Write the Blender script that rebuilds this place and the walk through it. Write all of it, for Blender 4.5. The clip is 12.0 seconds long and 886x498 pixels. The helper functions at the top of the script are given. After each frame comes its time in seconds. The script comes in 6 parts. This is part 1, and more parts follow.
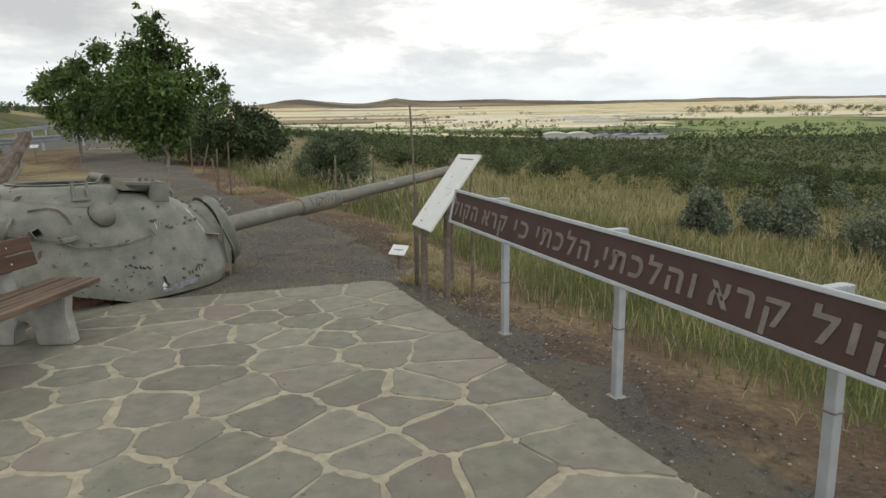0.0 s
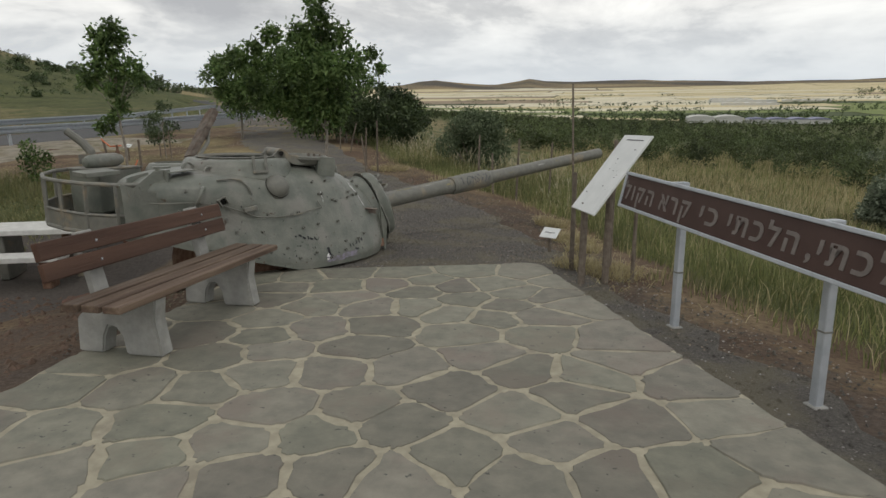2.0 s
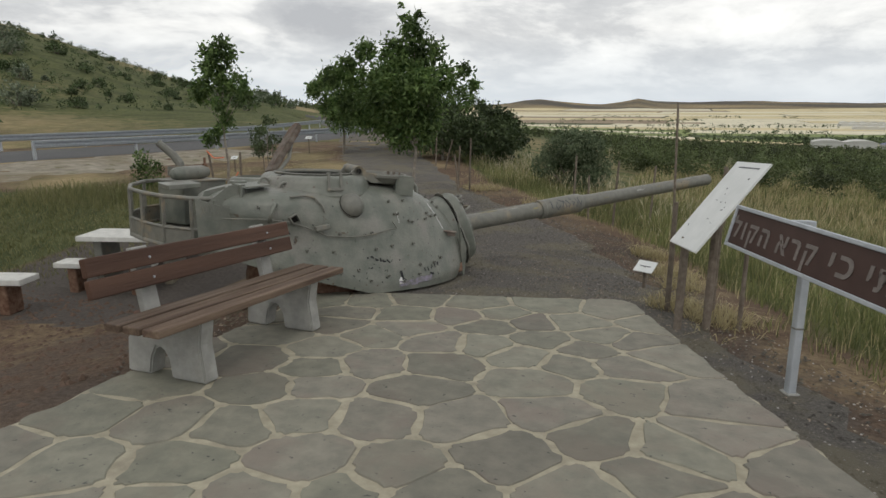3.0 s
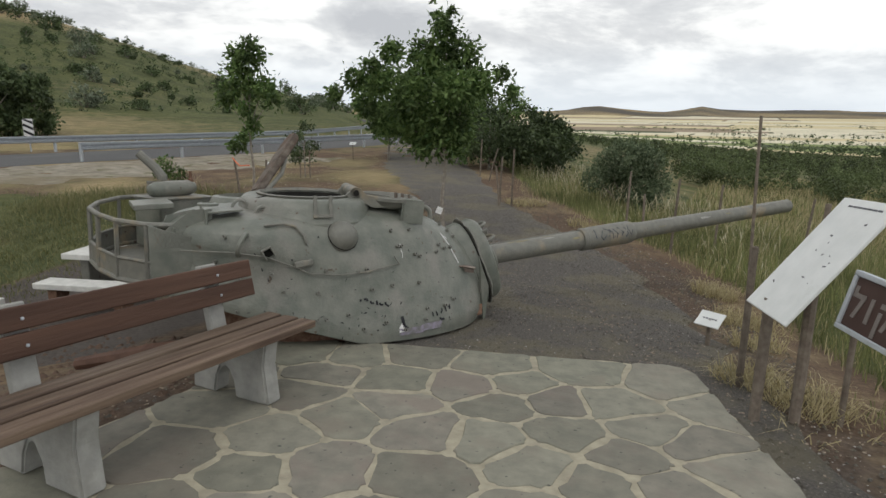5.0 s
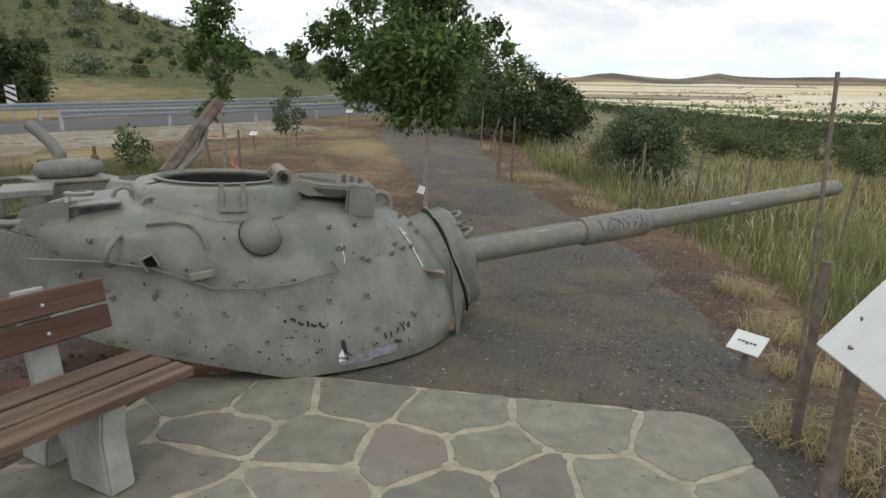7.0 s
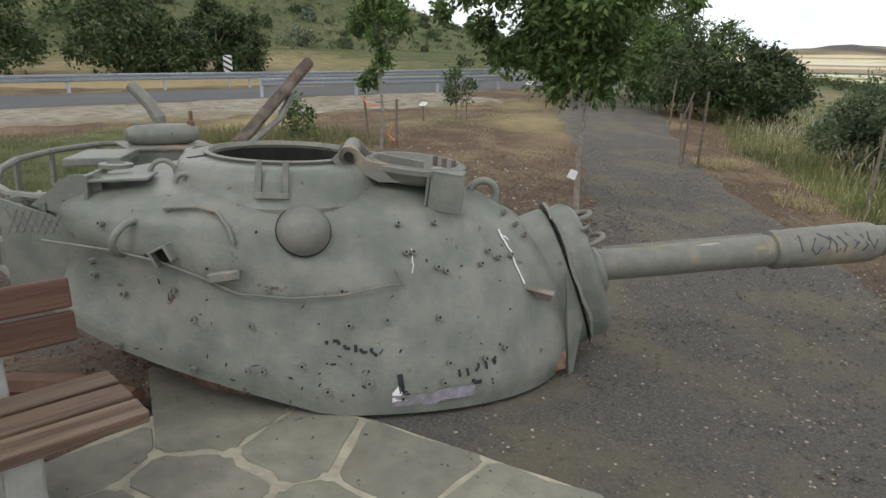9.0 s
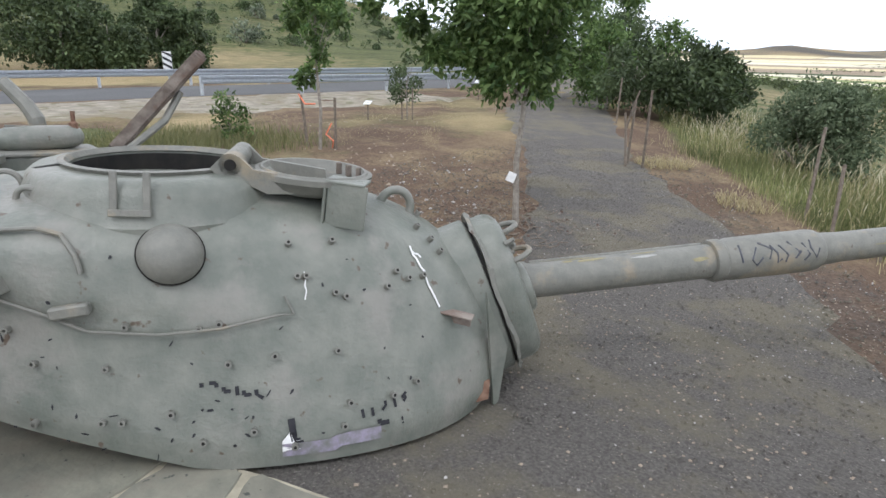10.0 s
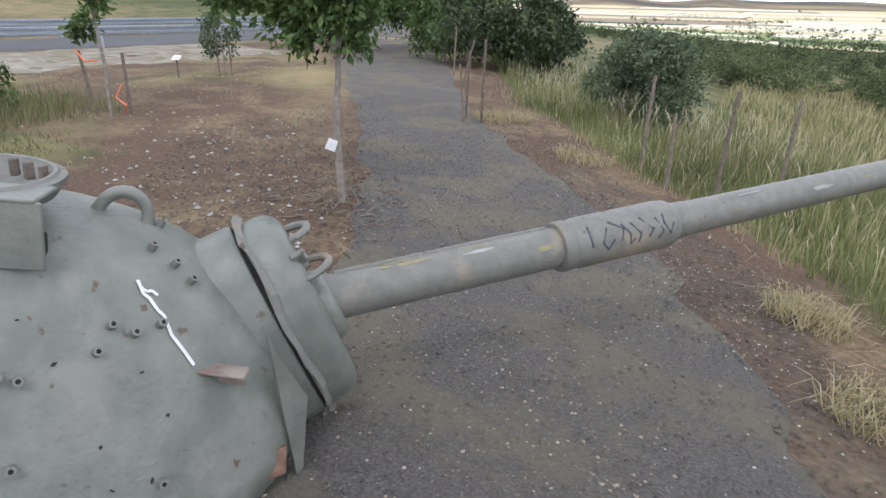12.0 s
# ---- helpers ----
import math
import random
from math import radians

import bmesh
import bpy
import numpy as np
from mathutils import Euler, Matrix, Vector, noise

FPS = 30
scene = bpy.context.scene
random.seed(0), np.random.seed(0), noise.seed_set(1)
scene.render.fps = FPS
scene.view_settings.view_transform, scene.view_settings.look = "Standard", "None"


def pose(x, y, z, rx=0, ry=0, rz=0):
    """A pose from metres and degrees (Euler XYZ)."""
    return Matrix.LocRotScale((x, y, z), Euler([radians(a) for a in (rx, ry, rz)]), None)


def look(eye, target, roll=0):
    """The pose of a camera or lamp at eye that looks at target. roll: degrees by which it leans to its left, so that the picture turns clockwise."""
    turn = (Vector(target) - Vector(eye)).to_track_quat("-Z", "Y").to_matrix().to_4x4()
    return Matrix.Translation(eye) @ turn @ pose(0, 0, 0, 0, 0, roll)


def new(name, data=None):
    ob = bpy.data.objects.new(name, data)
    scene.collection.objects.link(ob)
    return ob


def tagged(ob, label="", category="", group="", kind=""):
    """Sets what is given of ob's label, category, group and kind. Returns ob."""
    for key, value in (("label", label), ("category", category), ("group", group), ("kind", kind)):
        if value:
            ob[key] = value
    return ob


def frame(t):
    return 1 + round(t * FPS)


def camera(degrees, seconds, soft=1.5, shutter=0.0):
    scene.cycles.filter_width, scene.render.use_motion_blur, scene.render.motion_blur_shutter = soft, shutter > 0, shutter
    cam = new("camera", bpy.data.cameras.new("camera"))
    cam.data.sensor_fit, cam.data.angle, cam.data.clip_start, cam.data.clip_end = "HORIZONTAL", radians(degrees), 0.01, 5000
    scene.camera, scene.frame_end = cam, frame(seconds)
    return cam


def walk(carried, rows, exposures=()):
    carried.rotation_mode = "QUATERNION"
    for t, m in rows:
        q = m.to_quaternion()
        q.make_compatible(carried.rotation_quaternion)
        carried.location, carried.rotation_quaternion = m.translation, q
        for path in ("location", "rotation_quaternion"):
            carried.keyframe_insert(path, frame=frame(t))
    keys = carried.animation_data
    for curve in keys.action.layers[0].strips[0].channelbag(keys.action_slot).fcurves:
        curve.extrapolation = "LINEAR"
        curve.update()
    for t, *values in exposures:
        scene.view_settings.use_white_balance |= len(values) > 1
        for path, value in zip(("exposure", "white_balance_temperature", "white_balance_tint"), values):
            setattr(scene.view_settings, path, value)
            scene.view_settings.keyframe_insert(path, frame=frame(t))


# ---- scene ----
cam = camera(71.0, 12.0)
SLOPE = pose(0, 0, 0, -3.3, 0, 0)  # the paved terrace falls gently towards the valley
PATH = [
    (0, (0.308, 1.069, 1.513), (0.306, 3.018, 1.064), -0.7),
    (0.5, (0.178, 1.035, 1.528), (0.009, 2.978, 1.083), 0.6),
    (1, (0.086, 1.02, 1.516), (-0.227, 2.948, 1.087), -0.0),
    (1.5, (-0.014, 1.011, 1.512), (-0.382, 2.93, 1.086), -0.1),
    (2, (-0.016, 1.121, 1.486), (-0.418, 3.016, 0.986), -0.7),
    (2.5, (0.032, 1.386, 1.47), (-0.554, 3.251, 1.05), 1.0),
    (2.7, (0.051, 1.485, 1.47), (-0.593, 3.328, 1.035), 0.8),
    (4.3, (0.0, 2.535, 1.53), (-0.844, 4.294, 1.089), -0.7),
    (4.5, (0.003, 2.647, 1.535), (-0.868, 4.395, 1.102), 0.5),
    (5, (-0.091, 2.985, 1.517), (-0.952, 4.739, 1.088), 0.7),
    (5.5, (-0.177, 3.333, 1.507), (-1.086, 5.055, 1.05), -0.6),
    (6, (-0.205, 3.68, 1.486), (-1.254, 5.32, 1.027), 1.2),
    (6.5, (-0.263, 4.033, 1.444), (-1.248, 5.701, 0.947), 1.5),
    (7, (-0.355, 4.363, 1.458), (-1.232, 6.081, 0.932), 0.7),
    (7.5, (-0.361, 4.662, 1.421), (-1.456, 6.248, 0.885), 0.7),
    (7.7, (-0.345, 4.777, 1.432), (-1.514, 6.3, 0.872), 1.9),
    (9.3, (-0.585, 5.763, 1.338), (-1.923, 7.12, 0.729), 0.4),
    (9.5, (-0.58, 5.853, 1.336), (-1.917, 7.211, 0.729), 0.4),
    (10, (-0.665, 6.093, 1.326), (-1.894, 7.547, 0.713), 1.0),
    (10.5, (-0.797, 6.343, 1.32), (-1.805, 7.93, 0.638), 1.5),
    (11, (-0.847, 6.521, 1.316), (-1.767, 8.161, 0.633), 1.7),
    (11.5, (-0.87, 6.767, 1.297), (-1.799, 8.407, 0.629), 2.6),
    (12, (-0.969, 7.007, 1.269), (-1.785, 8.676, 0.528), 1.2),
]
EXPOSURES = [(0, -0.18, 6750, 7), (0.5, -0.54, 6750, 8), (1.0, -0.54, 6700, 8), (2.5, -0.47, 6650, 8), (4.5, -0.26, 6550, 8), (5.5, -0.26, 6550, 8), (6.0, -0.3, 6550, 9), (6.5, -0.05, 6500, 8), (7.5, 0.0, 6450, 8), (9.3, 0.15, 6400, 9), (9.5, 0.22, 6400, 9), (9.7, 0.52, 6350, 9), (10.0, 0.66, 6000, 11), (10.5, 0.6, 5800, 13), (11.5, 0.6, 5850, 14), (12, 0.62, 5850, 14)]
walk(cam, [(t, look(eye, target, roll)) for t, eye, target, roll in PATH], EXPOSURES)

# ---- world and light ----
SUN_EL, SUN_AZ = radians(52), radians(200)
world = bpy.data.worlds.new("world")
scene.world = world
world.use_nodes = True
wn, wl = world.node_tree.nodes, world.node_tree.links
wn.clear()


def wnode(kind, **kw):
    n = wn.new(kind)
    for k, v in kw.items():
        n.inputs[k.replace("_", " ")].default_value = v
    return n


def wmath(op, a, b=None):
    n = wn.new("ShaderNodeMath")
    n.operation = op
    for i, v in enumerate((a, b)):
        if v is None:
            continue
        if isinstance(v, (int, float)):
            n.inputs[i].default_value = v
        else:
            wl.new(v, n.inputs[i])
    return n.outputs[0]


sky = wn.new("ShaderNodeTexSky")
sky.sky_type, sky.sun_disc, sky.sun_elevation, sky.sun_rotation = "NISHITA", False, SUN_EL, SUN_AZ
skycol = wn.new("ShaderNodeVectorMath")
skycol.operation = "SCALE"
skycol.inputs["Scale"].default_value = 0.11
wl.new(sky.outputs[0], skycol.inputs[0])
tc = wn.new("ShaderNodeTexCoord")
sep = wn.new("ShaderNodeSeparateXYZ")
wl.new(tc.outputs["Generated"], sep.inputs[0])
comb = wn.new("ShaderNodeCombineXYZ")
wl.new(sep.outputs[0], comb.inputs[0])
wl.new(sep.outputs[1], comb.inputs[1])
wl.new(wmath("MULTIPLY", sep.outputs[2], 3.0), comb.inputs[2])
n1 = wnode("ShaderNodeTexNoise", Scale=4.2, Detail=9.0, Roughness=0.6, Distortion=0.25)
n2 = wnode("ShaderNodeTexNoise", Scale=2.2, Detail=6.0, Roughness=0.5)
for n in (n1, n2):
    wl.new(comb.outputs[0], n.inputs["Vector"])
shade = wn.new("ShaderNodeValToRGB")
shade.color_ramp.elements[0].position, shade.color_ramp.elements[0].color = 0.30, (0.50, 0.515, 0.55, 1)
shade.color_ramp.elements[1].position, shade.color_ramp.elements[1].color = 0.64, (1.08, 1.08, 1.075, 1)
for pos, col in ((0.45, (0.68, 0.692, 0.715, 1)), (0.51, (0.86, 0.866, 0.876, 1)), (0.57, (0.97, 0.972, 0.975, 1))):
    e = shade.color_ramp.elements.new(pos)
    e.color = col
wl.new(n1.outputs[0], shade.inputs[0])
gap = wn.new("ShaderNodeValToRGB")
gap.color_ramp.elements[0].position, gap.color_ramp.elements[0].color = 0.19, (0, 0, 0, 1)
gap.color_ramp.elements[1].position, gap.color_ramp.elements[1].color = 0.31, (1, 1, 1, 1)
wl.new(n2.outputs[0], gap.inputs[0])
mixw = wn.new("ShaderNodeMix")
mixw.data_type = "RGBA"
wl.new(gap.outputs[0], mixw.inputs["Factor"])
wl.new(skycol.outputs[0], mixw.inputs["A"])
wl.new(shade.outputs[0], mixw.inputs["B"])
# haze towards the horizon
hz = wn.new("ShaderNodeValToRGB")
hz.color_ramp.elements[0].position, hz.color_ramp.elements[0].color = 0.0, (1, 1, 1, 1)
hz.color_ramp.elements[1].position, hz.color_ramp.elements[1].color = 0.11, (0, 0, 0, 1)
wl.new(sep.outputs[2], hz.inputs[0])
mixh = wn.new("ShaderNodeMix")
mixh.data_type = "RGBA"
mixh.inputs["B"].default_value = (0.70, 0.76, 0.83, 1)
wl.new(wmath("MULTIPLY", hz.outputs[0], 0.85), mixh.inputs["Factor"])
wl.new(mixw.outputs["Result"], mixh.inputs["A"])
bg = wn.new("ShaderNodeBackground")
bg.inputs["Strength"].default_value = 1.0
zen = wn.new("ShaderNodeMapRange")
zen.inputs["From Min"].default_value, zen.inputs["From Max"].default_value = 0.28, 0.75
zen.inputs["To Min"].default_value, zen.inputs["To Max"].default_value = 1.36, 1.08
wl.new(sep.outputs[2], zen.inputs["Value"])
thick = wn.new("ShaderNodeVectorMath")  # the overcast is brightest overhead
thick.operation = "SCALE"
wl.new(mixh.outputs["Result"], thick.inputs[0])
wl.new(zen.outputs[0], thick.inputs["Scale"])
wl.new(thick.outputs[0], bg.inputs["Color"])
wout = wn.new("ShaderNodeOutputWorld")
wl.new(bg.outputs[0], wout.inputs["Surface"])

sun = new("sun", bpy.data.lights.new("sun", "SUN"))
sun.data.energy, sun.data.angle, sun.data.color = 0.7, radians(14), (1.0, 0.96, 0.9)
sun.matrix_world = look((0, 0, 50), (-12, 36, 0))

# ---- materials ----
def mat(name, c1, c2, scale=8.0, rough=0.85, bump=0.3, bscale=60.0, metal=0.0, c3=None, s3=1.2, t3=0.55, vary=0.0, spec=0.3, dist=0.01, c4=None, s4=40.0, t4=0.66, hue=0.0, grain=None):
    """A two-scale surface: c1 to c2 by fine noise, c3 in larger stains, fine relief; vary shifts the value from piece to piece."""
    m = bpy.data.materials.new(name)
    m.use_nodes = True
    nt = m.node_tree
    nd, lk = nt.nodes, nt.links
    b = nd["Principled BSDF"]
    b.inputs["Roughness"].default_value, b.inputs["Metallic"].default_value = rough, metal
    b.inputs["Specular IOR Level"].default_value = spec
    co = nd.new("ShaderNodeTexCoord")
    src = co.outputs["Object"]
    if grain:
        gr_ = nd.new("ShaderNodeVectorMath")
        gr_.operation = "MULTIPLY"
        gr_.inputs[1].default_value = grain
        lk.new(src, gr_.inputs[0])
        src = gr_.outputs[0]
    info = None
    if vary:
        info = nd.new("ShaderNodeObjectInfo")
        off = nd.new("ShaderNodeVectorMath")
        off.operation = "MULTIPLY_ADD"
        off.inputs[1].default_value = (7.3, 3.1, 5.7)
        lk.new(info.outputs["Random"], off.inputs[0])
        lk.new(src, off.inputs[2])
        src = off.outputs[0]

    def noise_at(sc, detail=5.0, rg=0.6):
        n = nd.new("ShaderNodeTexNoise")
        n.inputs["Scale"].default_value, n.inputs["Detail"].default_value, n.inputs["Roughness"].default_value = sc, detail, rg
        lk.new(src, n.inputs["Vector"])
        return n.outputs[0]

    ramp = nd.new("ShaderNodeValToRGB")
    ramp.color_ramp.elements[0].position, ramp.color_ramp.elements[0].color = 0.35, (*c1, 1)
    ramp.color_ramp.elements[1].position, ramp.color_ramp.elements[1].color = 0.68, (*c2, 1)
    lk.new(noise_at(scale), ramp.inputs[0])
    col = ramp.outputs[0]
    if c3:
        r3 = nd.new("ShaderNodeValToRGB")
        r3.color_ramp.elements[1].color = (0.72, 0.72, 0.72, 1)
        r3.color_ramp.elements[0].position, r3.color_ramp.elements[1].position = t3, t3 + 0.12
        lk.new(noise_at(s3, 6.0, 0.65), r3.inputs[0])
        mx = nd.new("ShaderNodeMix")
        mx.data_type = "RGBA"
        lk.new(r3.outputs[0], mx.inputs["Factor"])
        lk.new(col, mx.inputs["A"])
        mx.inputs["B"].default_value = (*c3, 1)
        col = mx.outputs["Result"]
    if c4:
        r4 = nd.new("ShaderNodeValToRGB")
        r4.color_ramp.elements[0].position, r4.color_ramp.elements[1].position = t4, t4 + 0.05
        lk.new(noise_at(s4, 3.0, 0.5), r4.inputs[0])
        mx = nd.new("ShaderNodeMix")
        mx.data_type = "RGBA"
        lk.new(r4.outputs[0], mx.inputs["Factor"])
        lk.new(col, mx.inputs["A"])
        mx.inputs["B"].default_value = (*c4, 1)
        col = mx.outputs["Result"]
    if vary:
        hs = nd.new("ShaderNodeHueSaturation")
        if hue:
            wn_ = nd.new("ShaderNodeTexWhiteNoise")
            wn_.noise_dimensions = "1D"
            lk.new(info.outputs["Random"], wn_.inputs["W"])
            hr = nd.new("ShaderNodeMapRange")
            hr.inputs["To Min"].default_value, hr.inputs["To Max"].default_value = 0.5 - hue, 0.5 + hue
            lk.new(wn_.outputs["Value"], hr.inputs["Value"])
            lk.new(hr.outputs[0], hs.inputs["Hue"])
        mr = nd.new("ShaderNodeMapRange")
        mr.inputs["To Min"].default_value, mr.inputs["To Max"].default_value = 1 - vary, 1 + vary
        lk.new(info.outputs["Random"], mr.inputs["Value"])
        lk.new(mr.outputs[0], hs.inputs["Value"])
        lk.new(col, hs.inputs["Color"])
        col = hs.outputs[0]
    lk.new(col, b.inputs["Base Color"])
    if bump:
        bp = nd.new("ShaderNodeBump")
        bp.inputs["Strength"].default_value, bp.inputs["Distance"].default_value = bump, dist
        lk.new(noise_at(bscale), bp.inputs["Height"])
        lk.new(bp.outputs[0], b.inputs["Normal"])
    return m


def leaf_mat(name, c1, c2, trans=0.25, growth=0.0, size=1.0):
    """Foliage: value varies from leaf to leaf and, by growth, from bough to bough; some light passes through."""
    m = bpy.data.materials.new(name)
    m.use_nodes = True
    nd, lk = m.node_tree.nodes, m.node_tree.links
    b = nd["Principled BSDF"]
    geo = nd.new("ShaderNodeNewGeometry")
    ramp = nd.new("ShaderNodeValToRGB")
    ramp.color_ramp.elements[0].color, ramp.color_ramp.elements[1].color = (*c1, 1), (*c2, 1)
    lk.new(geo.outputs["Random Per Island"], ramp.inputs[0])
    col = ramp.outputs[0]
    if growth:
        co = nd.new("ShaderNodeTexCoord")
        nz = nd.new("ShaderNodeTexNoise")
        nz.inputs["Scale"].default_value, nz.inputs["Detail"].default_value = size, 2.0
        lk.new(co.outputs["Object"], nz.inputs["Vector"])
        mr = nd.new("ShaderNodeMapRange")
        mr.inputs["From Min"].default_value, mr.inputs["From Max"].default_value = 0.35, 0.65
        mr.inputs["To Min"].default_value, mr.inputs["To Max"].default_value = 1 - growth, 1 + growth
        lk.new(nz.outputs[0], mr.inputs["Value"])
        hs = nd.new("ShaderNodeHueSaturation")
        lk.new(mr.outputs[0], hs.inputs["Value"])
        lk.new(col, hs.inputs["Color"])
        col = hs.outputs[0]
    lk.new(col, b.inputs["Base Color"])
    b.inputs["Roughness"].default_value, b.inputs["Specular IOR Level"].default_value = 0.55, 0.35
    tr = nd.new("ShaderNodeBsdfTranslucent")
    lk.new(col, tr.inputs["Color"])
    mx = nd.new("ShaderNodeMixShader")
    mx.inputs[0].default_value = trans
    lk.new(b.outputs[0], mx.inputs[1])
    lk.new(tr.outputs[0], mx.inputs[2])
    lk.new(mx.outputs[0], nd["Material Output"].inputs["Surface"])
    return m


STONE = mat("flagstone", (0.178, 0.173, 0.144), (0.252, 0.241, 0.196), 7, 0.74, 0.55, 30, c3=(0.208, 0.182, 0.152), s3=1.7, t3=0.5, vary=0.17, hue=0.022, c4=(0.08, 0.082, 0.075), s4=26, t4=0.68)
MORTAR = mat("mortar", (0.31, 0.285, 0.218), (0.445, 0.405, 0.312), 9, 0.95, 0.5, 60, c3=(0.25, 0.225, 0.18), s3=2.6, t3=0.56)
GRAVEL = mat("gravel", (0.094, 0.086, 0.078), (0.176, 0.163, 0.148), 55, 0.95, 0.9, 130, c3=(0.185, 0.165, 0.118), s3=1.1, t3=0.46, dist=0.025, c4=(0.27, 0.25, 0.22), s4=60, t4=0.645)
STEEL = mat("olive_grey_paint", (0.128, 0.140, 0.120), (0.205, 0.210, 0.182), 5, 0.38, 0.45, 40, c3=(0.232, 0.222, 0.200), s3=2.3, t3=0.53, c4=(0.10, 0.075, 0.055), s4=15, t4=0.675, spec=0.5)
STEEL_D = mat("worn_grey_paint", (0.150, 0.150, 0.133), (0.200, 0.196, 0.172), 14, 0.5, 0.35, 60, c3=(0.31, 0.25, 0.165), s3=2.6, t3=0.55, spec=0.45, c4=(0.085, 0.065, 0.05), s4=15, t4=0.68)
OCHRE = mat("ochre_primer", (0.22, 0.20, 0.125), (0.31, 0.27, 0.15), 25, 0.6, 0.2, 60)
RUST = mat("rusty_steel", (0.11, 0.055, 0.035), (0.24, 0.155, 0.11), 18, 0.85, 0.5, 70)
OLDSTEEL = mat("dark_rust_stained_steel", (0.085, 0.066, 0.054), (0.20, 0.17, 0.145), 12, 0.75, 0.5, 60, c3=(0.11, 0.065, 0.045), s3=5.0, t3=0.52)
FLAKED = mat("flaking_rusty_paint", (0.15, 0.105, 0.085), (0.27, 0.235, 0.205), 12, 0.8, 0.5, 60)
# near-black colour standing in for the shade inside holes, slots and gaps
DARK = mat("hole_and_gap_shade", (0.012, 0.012, 0.012), (0.025, 0.023, 0.02), 10, 0.9, 0)
WOOD = mat("brown_stained_wood", (0.070, 0.036, 0.025), (0.125, 0.068, 0.047), 9, 0.6, 0.5, 60, c3=(0.20, 0.145, 0.11), s3=6.0, t3=0.62, vary=0.12, grain=(1, 0.06, 1))
WOOD_L = mat("worn_seat_wood", (0.075, 0.048, 0.036), (0.20, 0.145, 0.105), 22, 0.6, 0.5, 70, c3=(0.29, 0.235, 0.18), s3=11.0, t3=0.57, vary=0.2, grain=(1, 0.05, 1))
OLDWOOD = mat("weathered_post_wood", (0.13, 0.105, 0.085), (0.23, 0.195, 0.16), 18, 0.9, 0.5, 60, vary=0.15)
CONCRETE = mat("concrete", (0.29, 0.29, 0.275), (0.38, 0.375, 0.355), 10, 0.9, 0.35, 70, c3=(0.24, 0.235, 0.21), s3=2.0, t3=0.55)
WHITECON = mat("white_concrete", (0.52, 0.52, 0.50), (0.66, 0.655, 0.63), 9, 0.8, 0.2, 60, c3=(0.45, 0.44, 0.41), s3=2.0, t3=0.58)
GALV = mat("galvanised_steel", (0.42, 0.45, 0.49), (0.52, 0.55, 0.59), 10, 0.5, 0.08, 60, metal=0.35, c3=(0.36, 0.38, 0.41), s3=2.0, t3=0.6)
BROWNSIGN = mat("brown_sign_panel", (0.060, 0.034, 0.029), (0.078, 0.046, 0.039), 5, 0.5, 0.05, 60)
LETTER = mat("pale_lettering", (0.165, 0.145, 0.135), (0.225, 0.198, 0.185), 20, 0.7, 0)
PANEL = mat("white_panel", (0.66, 0.68, 0.68), (0.74, 0.755, 0.755), 6, 0.4, 0.03, 40, c3=(0.58, 0.59, 0.58), s3=3.5, t3=0.6)
INK = mat("dark_ink", (0.06, 0.065, 0.08), (0.10, 0.10, 0.12), 30, 0.6, 0)
WHITE = mat("white_paint", (0.62, 0.62, 0.62), (0.75, 0.75, 0.74), 20, 0.6, 0)
PURPLE = mat("lilac_paint", (0.165, 0.17, 0.155), (0.30, 0.265, 0.35), 22, 0.6, 0)
BLACK = mat("black_paint", (0.015, 0.015, 0.02), (0.03, 0.03, 0.035), 20, 0.5, 0)
TAPE = mat("orange_tape", (0.65, 0.16, 0.07), (0.75, 0.25, 0.15), 20, 0.5, 0)
ASPHALT = mat("asphalt", (0.075, 0.075, 0.078), (0.12, 0.12, 0.122), 30, 0.9, 0.3, 60, c3=(0.12, 0.12, 0.12), s3=0.3)
SHOULDER = mat("pale_crushed_stone", (0.20, 0.178, 0.14), (0.36, 0.325, 0.265), 2.2, 0.95, 0.8, 14, c3=(0.20, 0.165, 0.105), s3=0.45, t3=0.50, dist=0.05, c4=(0.17, 0.16, 0.10), s4=1.6, t4=0.58)
BARK = mat("bark", (0.19, 0.165, 0.14), (0.34, 0.31, 0.27), 16, 0.95, 0.6, 50)
PEBBLE = mat("pale_pebbles", (0.30, 0.28, 0.265), (0.50, 0.48, 0.455), 30, 0.9, 0)
CLOD = mat("soil_clods", (0.10, 0.068, 0.05), (0.16, 0.11, 0.085), 20, 0.95, 0.4)
LEAF = leaf_mat("leaves_green", (0.045, 0.088, 0.026), (0.175, 0.25, 0.085), 0.4, 0.45, 2.2)
LEAF_D = leaf_mat("leaves_dark", (0.044, 0.068, 0.030), (0.110, 0.148, 0.064), 0.25, 0.4, 0.6)
LEAF_V = leaf_mat("leaves_valley", (0.045, 0.064, 0.026), (0.125, 0.155, 0.065), 0.3, 0.55, 0.16)
LEAF_G = leaf_mat("leaves_grey_green", (0.075, 0.10, 0.062), (0.25, 0.285, 0.205), 0.35, 0.3, 1.6)
LEAF_B = leaf_mat("leaves_bush", (0.055, 0.082, 0.042), (0.215, 0.262, 0.155), 0.35)
GRASS_G = leaf_mat("grass_green", (0.105, 0.128, 0.048), (0.265, 0.275, 0.118), 0.35, 0.35, 0.5)
LAWN = leaf_mat("rough_lawn", (0.105, 0.12, 0.048), (0.235, 0.225, 0.105))
GRASS_D = leaf_mat("grass_dry", (0.29, 0.245, 0.125), (0.55, 0.48, 0.29), 0.35)
SEED = leaf_mat("seed_heads", (0.43, 0.385, 0.26), (0.63, 0.58, 0.43), 0.35)
